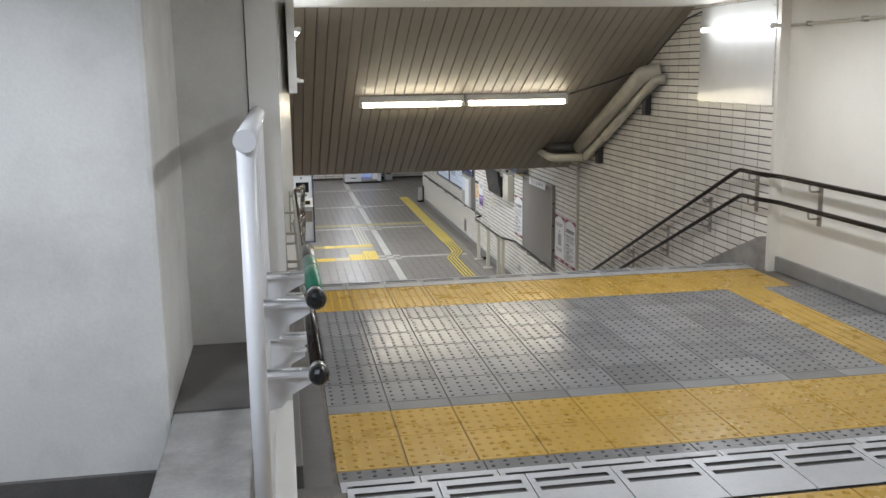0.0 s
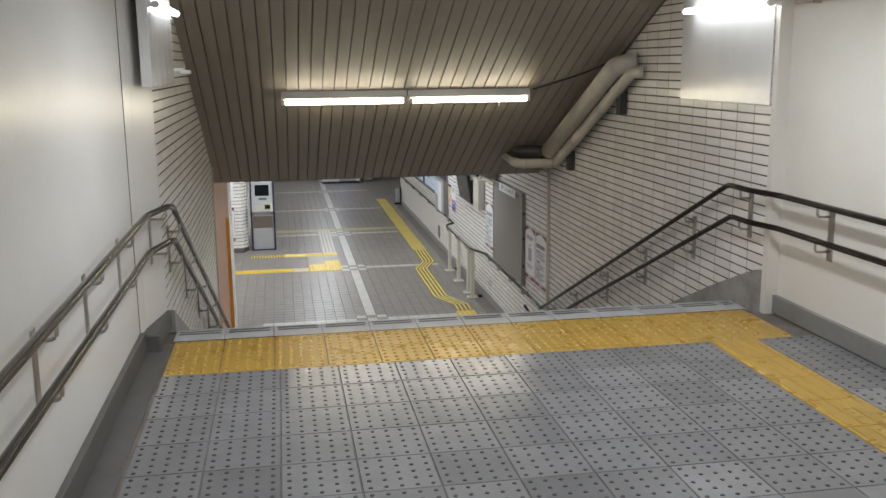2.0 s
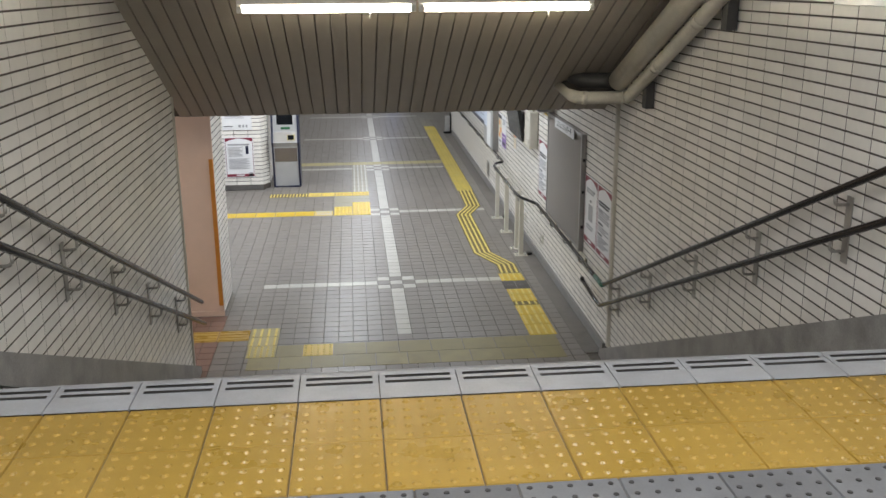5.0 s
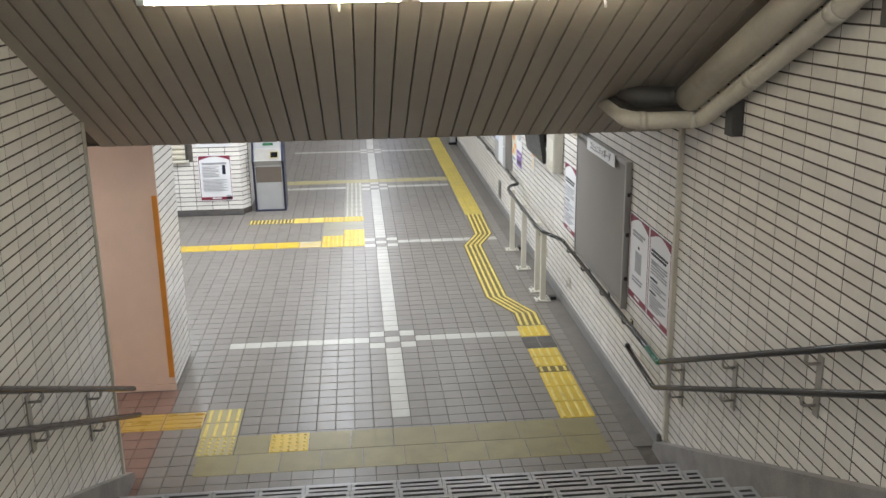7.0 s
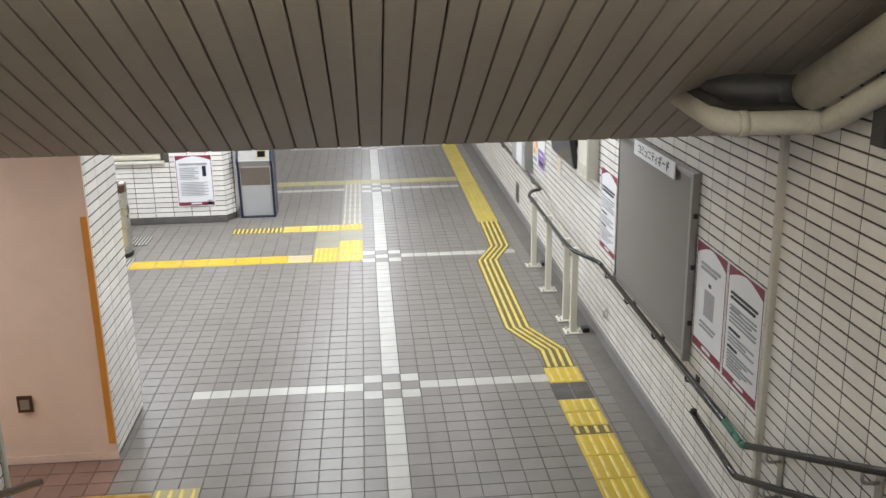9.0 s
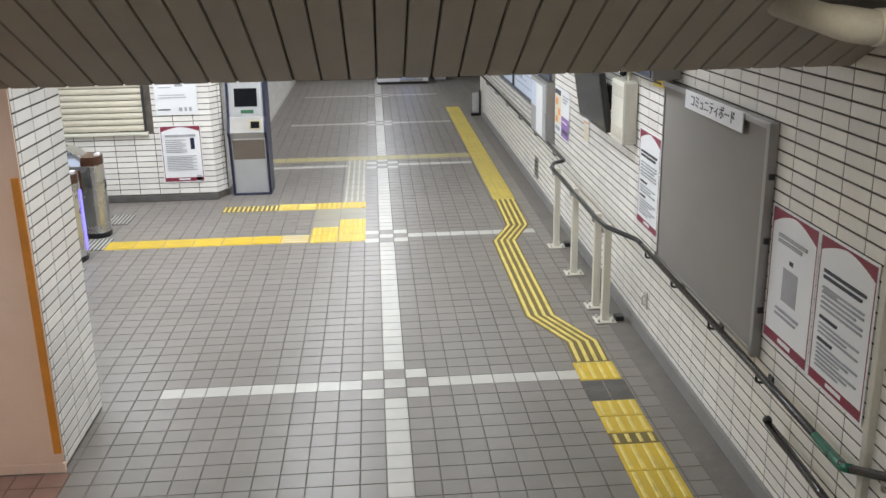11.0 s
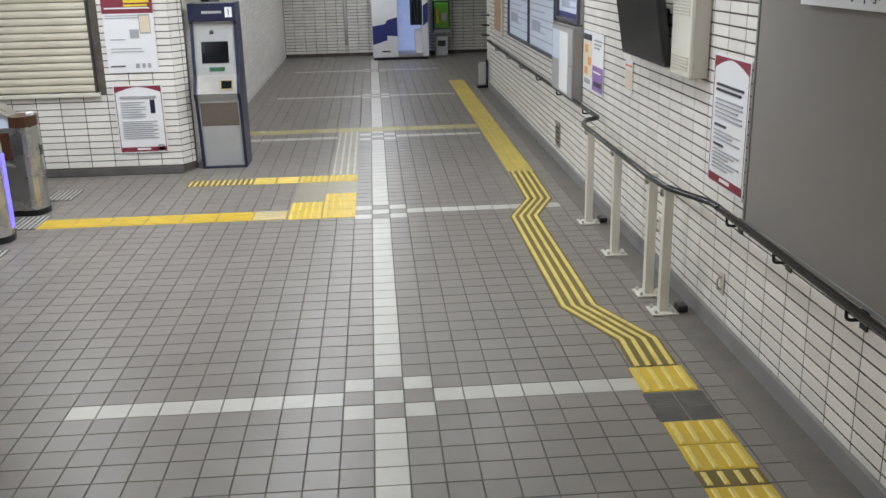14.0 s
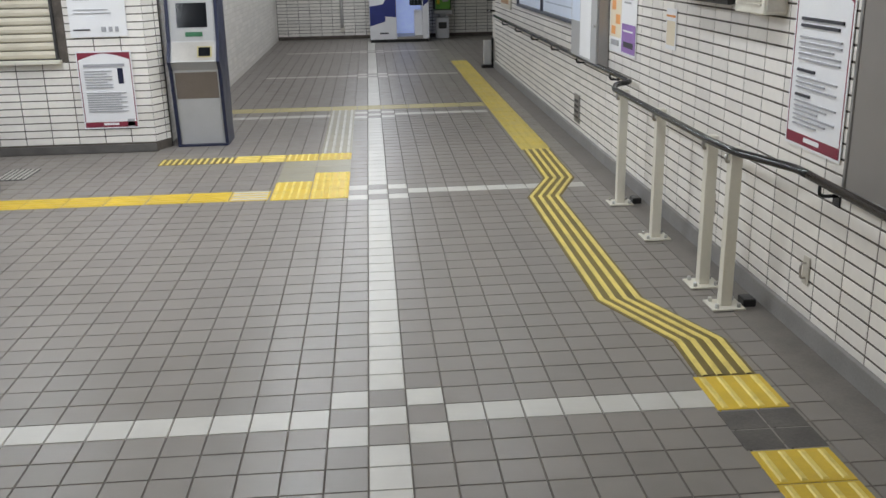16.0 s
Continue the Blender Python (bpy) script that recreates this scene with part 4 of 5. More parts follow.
for y in (14.28, 13.10):
    t = thing("valve_plate", "small steel wall plate with a handle", "plate")
    part("plate", cube(XR - 0.006, XR, y - 0.03, y + 0.03, 0.25, 0.38, 0.002), M["pipe_cream"], t)
    part("handle", pipe(bmesh.new(), rounded([(XR, y, 0.28), (XR - 0.03, y, 0.28), (XR - 0.03, y, 0.35), (XR, y, 0.35)], 0.02), 0.006, 8), M["dull_steel"], t)


def post_rail():
    t = thing("hall_handrail", "black handrail on four cream square posts", "handrail")
    pts = [(3.81, 13.0, 0.775), (3.81, 13.12, 0.777), (3.66, 13.45, 0.79), (3.64, 13.75, 0.79), (3.64, 15.62, 0.79), (3.70, 15.78, 0.80), (3.81, 15.80, 0.81), (3.81, 16.05, 0.81), (3.81, 23.3, 0.82)]
    part("rail", pipe(bmesh.new(), rounded(pts, 0.06), 0.019, 14), M["rail_black"], t)
    for y in (13.50, 13.82, 14.68, 15.52):
        part("post", cube(3.655, 3.712, y - 0.028, y + 0.028, 0.012, 0.80, 0.004), M["post_cream"], t)
        part("base_plate", cube(3.60, 3.765, y - 0.075, y + 0.075, 0.004, 0.013, 0.002), M["post_cream"], t)
        for dx in (-0.055, 0.055):
            for dy in (-0.05, 0.05):
                c = Vector((3.683 + dx, y + dy, 0.012))
                part("bolt", pipe(bmesh.new(), [c, c + Vector((0, 0, 0.022))], 0.010, 6), M["steel"], t)
        part("rail_clip", pipe(bmesh.new(), rounded([(3.64, y, 0.772), (3.64, y, 0.735), (3.66, y, 0.735)], 0.015), 0.009, 8), M["dull_steel"], t)
    # small black blocks on the wall side of the first and last posts
    for y in (13.50, 15.52):
        part("anchor_block", cube(3.766, 3.83, y - 0.04, y + 0.045, 0.005, 0.045, 0.006), M["black"], t, "small black block behind the post base")
    for y in (16.4, 17.6, 18.8, 20.0, 21.2, 22.4):
        part("bracket", pipe(bmesh.new(), rounded([(3.81, y, 0.795), (3.81, y, 0.75), (XR, y, 0.75)], 0.02), 0.008, 8), M["rail_black"], t)


post_rail()


def ticket_machine():
    t = thing("ticket_machine", "navy and grey fare machine with a dark screen", "ticket machine")
    x0, x1 = 0.125, 0.60
    prof = [(18.24, 0.0), (18.16, 0.72), (18.10, 0.80), (18.20, 0.98), (18.27, 1.50), (18.24, 1.52), (18.24, 1.70), (18.60, 1.70), (18.60, 0.0)]
    for a, b in ((x0, x0 + 0.03), (x1 - 0.03, x1)):
        part("side_frame", prism([(y - 0.02, z) for y, z in prof[:-2]] + prof[-2:], "x", a, b), M["navy"], t, "navy side frame")
    part("body", prism(prof, "x", x0 + 0.031, x1 - 0.031), M["machine_grey"], t)

    def slab(nm, ya, za, yb, zb, xa, xb, mt, lift=0.004, label=""):
        n = Vector((0, zb - za, yb - ya)).normalized() * lift
        n = Vector((0, -abs(n.y), abs(n.z) * (1 if yb > ya else -1)))
        bm = bmesh.new()
        lo = [Vector((xa, ya, za)), Vector((xb, ya, za)), Vector((xb, yb, zb)), Vector((xa, yb, zb))]
        A = [bm.verts.new(p - n * 0.5) for p in lo]
        B = [bm.verts.new(p + n) for p in lo]
        bm.faces.new(B)
        for i in range(4):
            bm.faces.new((A[i], A[(i + 1) % 4], B[(i + 1) % 4], B[i]))
        bmesh.ops.recalc_face_normals(bm, faces=bm.faces)
        return part(nm, bm, mt, t, label)
    xa, xb = x0 + 0.045, x1 - 0.045
    slab("kick_panel", 18.238, 0.02, 18.19, 0.45, xa, xb, M["machine_grey"])
    slab("brown_panel", 18.19, 0.455, 18.163, 0.70, xa, xb, M["machine_brown"], label="brown metal panel")
    slab("shelf_panel", 18.11, 0.81, 18.195, 0.97, xa, xb, M["dull_steel"])
    slab("slot", 18.125, 0.835, 18.175, 0.93, x0 + 0.27, x1 - 0.07, M["yellow_pale"], 0.007, "yellow rimmed slot")
    slab("slot_inside", 18.13, 0.845, 18.17, 0.92, x0 + 0.285, x1 - 0.085, M["screen"], 0.010)
    slab("upper_panel", 18.205, 0.995, 18.268, 1.49, xa, xb, M["machine_grey"])
    slab("display", 18.218, 1.10, 18.253, 1.33, x0 + 0.10, x1 - 0.10, M["screen"], 0.009, "dark screen")
    slab("green_label", 18.208, 1.02, 18.213, 1.06, x0 + 0.17, x1 - 0.15, M["dark_green"], 0.009)
    part("header", cube(x0, x1, 18.205, 18.24, 1.52, 1.70, 0.006), M["navy"], t, "navy header")
    part("header_label", cube(x1 - 0.10, x1 - 0.03, 18.198, 18.205, 1.56, 1.66), M["paper"], t)
    text_mesh("number", "1", 0.09, M["ink"], t, wall_at((x1 - 0.065, 18.197, 1.61), (1, 0, 0)))
    part("header_words", cube(x0 + 0.14, x0 + 0.34, 18.199, 18.205, 1.60, 1.625), M["ink_grey"], t)
    part("camera_dot", ball(bmesh.new(), ((x0 + x1) / 2 - 0.02, 18.255, 1.41), 0.022), M["pipe_dark"], t)
    part("foot", cube(x0 + 0.005, x1 - 0.005, 18.19, 18.59, 0.0, 0.018), M["navy"], t)


ticket_machine()
t = thing("machine_cabinet", "dark metal cabinet hung on the wall behind the fare machine", "cabinet")
part("body", cube(0.03, 0.56, 18.82, 19.2, 1.74, 2.45, 0.01), M["dull_steel"], t)
part("dark_front", cube(0.08, 0.22, 18.805, 18.82, 1.78, 2.4), M["black"], t)
part("lit_panel", cube(0.24, 0.35, 18.805, 18.82, 1.76, 2.4), M["lamp_white"], t)
part("dark_front", cube(0.38, 0.52, 18.805, 18.82, 1.80, 2.4), M["black"], t)
t = thing("wall_display", "dark framed display with a yellow tag on the corridor wall", "display")
part("case", cube(0.03, 0.12, 19.6, 20.4, 1.25, 2.2, 0.008), M["black"], t)
part("tag", cube(0.03, 0.125, 19.585, 19.6, 1.75, 2.0), M["ink_yellow"], t)
part("shelf", cube(0.03, 0.20, 19.55, 20.4, 1.12, 1.22, 0.006), M["booth_white"], t)
t = thing("hanging_sign", "white hanging sign plate under the ceiling", "sign")
part("plate", cube(0.42, 0.82, 18.30, 18.34, 2.0, 2.22, 0.004), M["pale_glow"], t)
part("rod", pipe(bmesh.new(), [(0.62, 18.32, 2.22), (0.62, 18.32, HALL_H)], 0.008, 8), M["steel"], t)


def shutter():
    t = thing("shutter", "lowered cream slatted shutter in the tiled wall", "shutter")
    part("backing", cube(-3.38, -0.81, 18.052, 18.058, 0.86, 2.6), M["pipe_dark"], t)
    z = 0.87
    k = 0
    while z < 2.58:
        b = prism([(18.052, z), (18.034, z + 0.012), (18.030, z + 0.04), (18.040, z + 0.068), (18.052, z + 0.07)], "x", -3.38, -0.83)
        part("slat", b, M["shutter"], t)
        z += 0.0735
    part("guide", cube(-0.832, -0.812, 18.02, 18.058, 0.86, 2.6, 0.003), M["pipe_dark"], t, "dark side guide")
    part("sill", cube(-3.4, -0.79, 17.99, 18.058, 0.825, 0.86, 0.004), M["post_cream"], t)


shutter()


def gate():
    t = thing("ticket_gate", "stainless steel ticket gate with brown reader panel", "ticket gate", "ticket gates")
    L = 1.75
    # long body with a rounded nose; it runs from the nose at 0 towards -x
    n = 8
    nose = [(-0.10 + 0.10 * math.sin(a), 0.14 * math.cos(a)) for a in [math.pi * k / n for k in range(n + 1)]]
    part("body", prism([(-L, 0.14)] + nose + [(-L, -0.14)], "z", 0.05, 0.78), M["steel"], t)
    part("kick_base", prism([(-L + 0.03, 0.145)] + [(x * 1.0 + 0.004, y * 1.04) for x, y in nose] + [(-L + 0.03, -0.145)], "z", 0, 0.052), M["black"], t)
    part("reader_cap", prism([(-0.19, 0.14)] + nose + [(-0.19, -0.14)], "z", 0.781, 0.87), M["brown_glass"], t, "brown reader cap")
    top = rounded([(-L, 0, 0.98), (-0.42, 0, 0.98), (-0.28, 0, 0.95), (-0.20, 0, 0.87)], 0.1)
    bm = bmesh.new()
    prev = None
    for p in top:
        v = [bm.verts.new((p.x, s * 0.14, p.z + d)) for s, d in ((-1, -0.035), (-1, 0), (1, 0), (1, -0.035))]
        if prev:
            for q in range(4):
                bm.faces.new((prev[q], prev[(q + 1) % 4], v[(q + 1) % 4], v[q]))
        else:
            bm.faces.new(v)
        prev = v
    bm.faces.new(prev[::-1])
    bmesh.ops.recalc_face_normals(bm, faces=bm.faces)
    part("top_cover", bm, M["steel"], t)
    part("dark_band", cube(-L + 0.02, -0.37, -0.125, 0.125, 0.85, 0.945), M["black"], t)
    # glass side brightened by the faint added glow
    part("glass_side", cube(-L + 0.02, -0.195, -0.138, 0.138, 0.781, 0.86), M["pale_glow"], t)
    part("side_window", cube(-0.52, -0.20, -0.146, -0.138, 0.50, 0.74, 0.002), M["brown_glass"], t, "brown side window")
    part("side_ledge", cube(-0.62, -0.19, -0.155, -0.14, 0.44, 0.465, 0.002), M["dull_steel"], t)
    part("indicator", cube(-0.07, -0.02, -0.05, 0.02, 0.871, 0.895, 0.003), M["paper"], t, "white indicator")
    part("nose_slot", cube(-0.02, 0.003, -0.02, 0.02, 0.52, 0.60), M["black"], t)
    return t


g = gate()
copy_thing(g, pose(-0.95, 16.60, 0))
copy_thing(g, pose(-0.95, 14.80, 0))
part("light_strip", pipe(bmesh.new(), rounded([(-1.2, -0.10, 0.985), (-0.42, -0.10, 0.985), (-0.28, -0.10, 0.955), (-0.19, -0.10, 0.878)], 0.1), 0.012, 8), M["violet_glow"], g, "violet light strip")
part("light_strip", cube(-0.06, 0.004, -0.02, 0.05, 0.10, 0.70), M["violet_glow"], g, "violet light strip")
g.matrix_basis = pose(-0.95, 15.72, 0)

for y in (15.0, 16.0, 16.98):
    t = thing("floor_plate", "white ribbed plate let into the floor by the gate", "floor plate", "gate floor plates")
    part("plate", cube(-1.14, -0.88, y, y + 0.42, -0.004, 0.003), M["groove"], t)
    for k in range(6):
        part("rib", cube(-1.12 + k * 0.042, -1.10 + k * 0.042, y + 0.015, y + 0.405, 0.003, 0.008), M["white_tile"], t)


def photo_booth():
    t = thing("photo_booth", "white and blue photo booth with a half drawn curtain", "photo booth")
    x0, x1, y0, y1, h = 1.98, 3.19, 28.75, 29.7, 1.98
    part("left_panel", cube(x0, 2.53, y0, y1, 0.06, h, 0.01), M["booth_white"], t)
    part("right_panel", cube(3.06, x1, y0, y1, 0.06, h, 0.01), M["booth_white"], t)
    part("back_panel", cube(2.53, 3.06, y1 - 0.05, y1, 0.06, h), M["booth_light"], t, "glowing pale blue back panel")
    part("roof", cube(x0 - 0.01, x1 + 0.01, y0 - 0.01, y1, h, h + 0.08, 0.008), M["booth_white"], t)
    part("floor_plate", cube(2.53, 3.06, y0, y1 - 0.05, 0.06, 0.11), M["dull_steel"], t)
    part("plinth", cube(x0 + 0.02, x1 - 0.02, y0 + 0.03, y1, 0, 0.06), M["black"], t)
    bm = bmesh.new()
    prev = None
    for k in range(17):
        x = 2.80 + 0.26 * k / 16
        v = [bm.verts.new((x, y0 + 0.06 + 0.03 * math.sin(k * 1.6), z)) for z in (0.72, h - 0.02)]
        if prev:
            bm.faces.new((prev[0], v[0], v[1], prev[1]))
        prev = v
    bmesh.ops.solidify(bm, geom=bm.faces, thickness=0.006)
    part("curtain", bm, M["curtain"], t, "dark grey curtain")
    part("stool", cube(2.90, 3.06, y0 + 0.15, y0 + 0.5, 0.11, 0.62, 0.02), M["booth_white"], t)
    part("blue_field", prism([(1.99, 0.33), (2.30, 0.42), (2.30, 0.52), (2.52, 0.50), (2.52, 0.90), (2.30, 0.84), (2.26, 0.76), (2.14, 0.74), (1.99, 0.72)], "y", y0 - 0.004, y0 - 0.001), M["booth_blue"], t, "dark blue pattern")
    part("blue_field", prism([(3.07, 0.70), (3.18, 0.80), (3.18, 1.20), (3.07, 1.12)], "y", y0 - 0.004, y0 - 0.001), M["booth_blue"], t, "dark blue pattern")
    for z in (1.50, 1.56, 1.28):
        part("text_line", cube(2.08, 2.42, y0 - 0.004, y0 - 0.001, z, z + 0.03), M["ink_grey"], t)
    part("slot", cube(2.18, 2.36, y0 - 0.004, y0 - 0.001, 0.17, 0.20), M["ink"], t)
    part("side_poster", cube(3.08, 3.17, y0 - 0.004, y0 - 0.001, 1.3, 1.62), M["ink_grey"], t)


photo_booth()


def phone():
    t = thing("public_telephone", "green public telephone on a grey stand", "telephone")
    part("stand", cube(3.34, 3.72, 29.35, 29.75, 0.50, 0.58, 0.006), M["machine_grey"], t)
    part("back_plate", cube(3.34, 3.72, 29.72, 29.76, 0.58, 1.32, 0.004), M["pipe_dark"], t)
    part("hood", cube(3.34, 3.72, 29.40, 29.72, 1.20, 1.32, 0.006), M["phone_glow"], t, "softly lit hood")
    part("case", prism([(29.45, 0.60), (29.55, 1.12), (29.72, 1.14), (29.72, 0.60)], "x", 3.38, 3.68), M["phone_green"], t)
    part("handset", cube(3.40, 3.46, 29.42, 29.50, 0.70, 1.02, 0.02), M["ink_yellow"], t, "pale green handset")
    part("keypad", cube(3.52, 3.64, 29.45, 29.47, 0.75, 0.92), M["dull_steel"], t)
    part("leg", cube(3.46, 3.60, 29.55, 29.74, 0.42, 0.50), M["machine_grey"], t)
    t = thing("document_box", "white box under the telephone", "box")
    part("case", cube(3.38, 3.65, 29.45, 29.75, 0.0, 0.42, 0.008), M["booth_white"], t)
    part("window", cube(3.43, 3.60, 29.44, 29.45, 0.2, 0.33), M["pipe_dark"], t)


phone()
t = thing("wall_conduit", "white cable conduit on the far wall", "conduit")
part("tube_run", pipe(bmesh.new(), [(1.39, 29.86, 0.24), (1.40, 29.86, HALL_H)], 0.03, 10), M["lamp_white"], t)
part("outlet", cube(1.36, 1.45, 29.83, 29.89, 0.15, 0.24, 0.005), M["pipe_cream"], t)
t = thing("umbrella_stand", "small pale stand with a dark edge at the wall end", "stand")
part("post", cube(3.72, 3.84, 23.84, 23.93, 0.05, 0.42, 0.012), M["machine_grey"], t)
part("edge", cube(3.84, 3.872, 23.83, 23.94, 0.0, 0.46, 0.006), M["black"], t, "dark edge")
part("foot", cube(3.69, 3.84, 23.81, 23.96, 0.0, 0.05, 0.006), M["black"], t)
t = thing("wall_hooks", "dark pegs in a row up the wall end", "hooks")
for z in (0.86, 1.02, 1.18):
    part("peg", pipe(bmesh.new(), [(3.90, 23.80, z), (3.78, 23.90, z)], 0.014, 8), M["rail_black"], t)

# ---------------------------------------------------------------- tiles and blocks (pieces), last
def piece_mesh(name, w, h, d, material, bev=0.003):
    """A tile that lies in x and y, its top at d, with a soft edge."""
    bm = bmesh.new()
    a = [bm.verts.new(v) for v in ((0, 0, 0), (w, 0, 0), (w, h, 0), (0, h, 0))]
    t = [bm.verts.new(v) for v in ((bev, bev, d), (w - bev, bev, d), (w - bev, h - bev, d), (bev, h - bev, d))]
    bm.faces.new(t)
    for i in range(4):
        j = (i + 1) % 4
        bm.faces.new((a[i], a[j], t[j], t[i]))
    return mesh_of(name, bm, material)


def joined_tiles(name, rects, frame_m, d, material, parent, bev=0.003, label=""):
    """Many tiles as one mesh. rects: (u, v, w, h) in the frame's x and y."""
    vs, fs = [], []
    for u, v, w, h in rects:
        n = len(vs)
        for p in ((u, v, 0), (u + w, v, 0), (u + w, v + h, 0), (u, v + h, 0), (u + bev, v + bev, d), (u + w - bev, v + bev, d), (u + w - bev, v + h - bev, d), (u + bev, v + h - bev, d)):
            vs.append(frame_m @ Vector(p))
        fs += [(n + 4, n + 5, n + 6, n + 7), (n, n + 1, n + 5, n + 4), (n + 1, n + 2, n + 6, n + 5), (n + 2, n + 3, n + 7, n + 6), (n + 3, n, n + 4, n + 7)]
    me = bpy.data.meshes.new(name)
    me.from_pydata(vs, [], fs)
    me.materials.append(material)
    ob = new(name, me)
    ob.parent = parent
    return tagged(ob, label, kind="stuff")


def tile_field(parent, frame_m, u0, u1, v0, v1, pu, pv, joint, joint_u, d, material, keep=lambda u, v: True, near=lambda u, v: False, piece="tile", off_u=0.0, off_v=0.0, holes=()):
    """Lays tiles over a rectangle; those near are objects of their own (300 at most), the rest one mesh."""
    full = piece_mesh(piece, pu - joint_u, pv - joint, d, material, 0.0015)
    rest, count = [], 0
    i0, j0 = math.floor((u0 - off_u) / pu), math.floor((v0 - off_v) / pv)
    for j in range(j0, math.ceil((v1 - off_v) / pv) + 1):
        for i in range(i0, math.ceil((u1 - off_u) / pu) + 1):
            a, b = off_u + i * pu + joint_u / 2, off_v + j * pv + joint / 2
            c, e = a + pu - joint_u, b + pv - joint
            a2, b2, c2, e2 = max(a, u0), max(b, v0), min(c, u1), min(e, v1)
            if c2 - a2 < 0.02 or e2 - b2 < 0.012 or not keep((a2 + c2) / 2, (b2 + e2) / 2):
                continue
            if any(h[0] < (a2 + c2) / 2 < h[1] and h[2] < (b2 + e2) / 2 < h[3] for h in holes):
                continue
            whole = abs((c2 - a2) - (pu - joint_u)) < 1e-6 and abs((e2 - b2) - (pv - joint)) < 1e-6
            if whole and count < 295 and near((a + c) / 2, (b + e) / 2):
                ob = new(piece, full)
                ob.matrix_world = frame_m @ Matrix.Translation((a, b, 0))
                ob.parent = parent
                count += 1
            else:
                rest.append((a2, b2, c2 - a2, e2 - b2))
    if rest:
        joined_tiles(piece + "_field", rest, frame_m, d, material, parent, 0.0015)


def wall_frame(origin, u, v):
    u, v = Vector(u), Vector(v)
    n = u.cross(v)
    m = Matrix((u, v, n)).transposed().to_4x4()
    m.translation = Vector(origin)
    return m


O = bpy.data.objects
TW, TH, TJ, TV = 0.238, 0.0682, 0.0095, 0.0075
# right wall faces -x: u runs towards the stairs' head (-y), v up
fr = wall_frame((XR + 0.005, 0, 0), (0, -1, 0), (0, 0, 1))
tile_field(O["wall_right"], fr, -23.8, -4.96, 0.1, 2.62 + 1.9, TW, 0.0657, TJ, TV, 0.002, M["wall_tile"],
           keep=lambda u, v: v > stair_z(-u) - 0.1 and v < ceil_z(-u) + 0.1, near=lambda u, v: -13.6 < u < -11.2 and v < 2.4, off_u=-7.32, off_v=0.0061)
# left stair wall faces +x: u = +y
fl = wall_frame((XL - 0.005, 0, 0), (0, 1, 0), (0, 0, 1))
tile_field(O["wall_stair_left"], fl, 5.423, 9.94, 0.0, 4.5, TW, 0.0666, TJ, TV, 0.002, M["wall_tile"],
           keep=lambda u, v: v > stair_z(u) - 0.1 and v < ceil_z(u) + 0.1, near=lambda u, v: 5.4 < u < 7.6 and v > 2.2 and v < 3.4, off_u=8.17, off_v=0.0247)
# wall end beside the side passage, gate wall, far corridor
fs_ = wall_frame((XL + 0.06, 0, 0), (0, 1, 0), (0, 0, 1))
tile_field(O["wall_side_passage"], fs_, 11.62, 12.37, 0.02, HALL_H, TW, TH, TJ, TV, 0.002, M["wall_tile"], near=lambda u, v: v < 2)
fg = wall_frame((0, 18.06, 0), (1, 0, 0), (0, 0, 1))
fc = wall_frame((-0.04, 18.06, 0), (0.486, 0.874, 0), (0, 0, 1))
tile_field(O["wall_gate_corner"], fc, 0.003, 0.206, 0.07, HALL_H, TW, TH, TJ, TV, 0.002, M["wall_tile"], off_u=-0.09, off_v=0.0131)
tile_field(O["wall_gate_back"], fg, -4.5, -0.04, 0.07, HALL_H, TW, TH, TJ, TV, 0.002, M["wall_tile"], near=lambda u, v: u > -1.6 and v < 2, off_u=-1.448, off_v=0.0131, holes=[(-3.4, -0.80, 0.85, 2.62)])
fh = wall_frame((0.02, 0, 0), (0, 1, 0), (0, 0, 1))
tile_field(O["wall_hall_left"], fh, 18.3, 29.9, 0.07, HALL_H, TW, TH, TJ, TV, 0.002, M["wall_tile"], near=lambda u, v: u < 18.9)
fb = wall_frame((0, 29.9, 0), (1, 0, 0), (0, 0, 1))
tile_field(O["wall_hall_back"], fb, 0.03, 7.7, 0.07, HALL_H, TW, TH, TJ, TV, 0.002, M["wall_tile"])

# hall floor tiles: grid from the white line
GX, GY, FP, FJ = 1.922, 12.463, 0.15, 0.0042
CROSS = (0, 24, 48, 72, 96)


def white_at(i, j):
    """White tiles: one line along the hall, cross lines, and a chequer where they meet."""
    near = min(CROSS, key=lambda c: abs(c - j))
    di, dj = abs(i), abs(j - near)
    if di <= 1 and dj <= 1:
        return (di + dj) % 2 == 0
    if i == 0:
        return j >= -11
    if dj == 0 and near != 24:
        return -10 <= i <= 8
    if dj == 0:
        return -1 <= i <= 10
    return False


grey, white, near_g, near_w, brown = [], [], [], [], []
for j in range(-20, 117):
    for i in range(-43, 39):
        x, y = GX + i * FP, GY + j * FP
        cx, cy = x + FP / 2, y + FP / 2
        if cx > 3.70 and cy < 23.8 or cx < 0.02 and (cy > 18.0 or 11.6 < cy < 12.37) or cy < 9.6:
            continue
        if cx < -4.4 or cx > 7.6:
            continue
        w = white_at(i, j)
        near = -13 <= j <= -1 and -10 <= i <= 11
        (brown if cx < 0.06 and cy < 11.6 else near_w if w and near else white if w else near_g if near else grey).append((x + FJ / 2, y + FJ / 2, FP - FJ, FP - FJ))
I4 = Matrix.Translation((0, 0, -0.006))
joined_tiles("floor_tile_field", grey, I4, 0.006, M["floor_tile"], O["hall_floor"], 0.002)
joined_tiles("brown_tile_field", brown, I4, 0.006, M["reddish"], O["hall_floor"], 0.002)
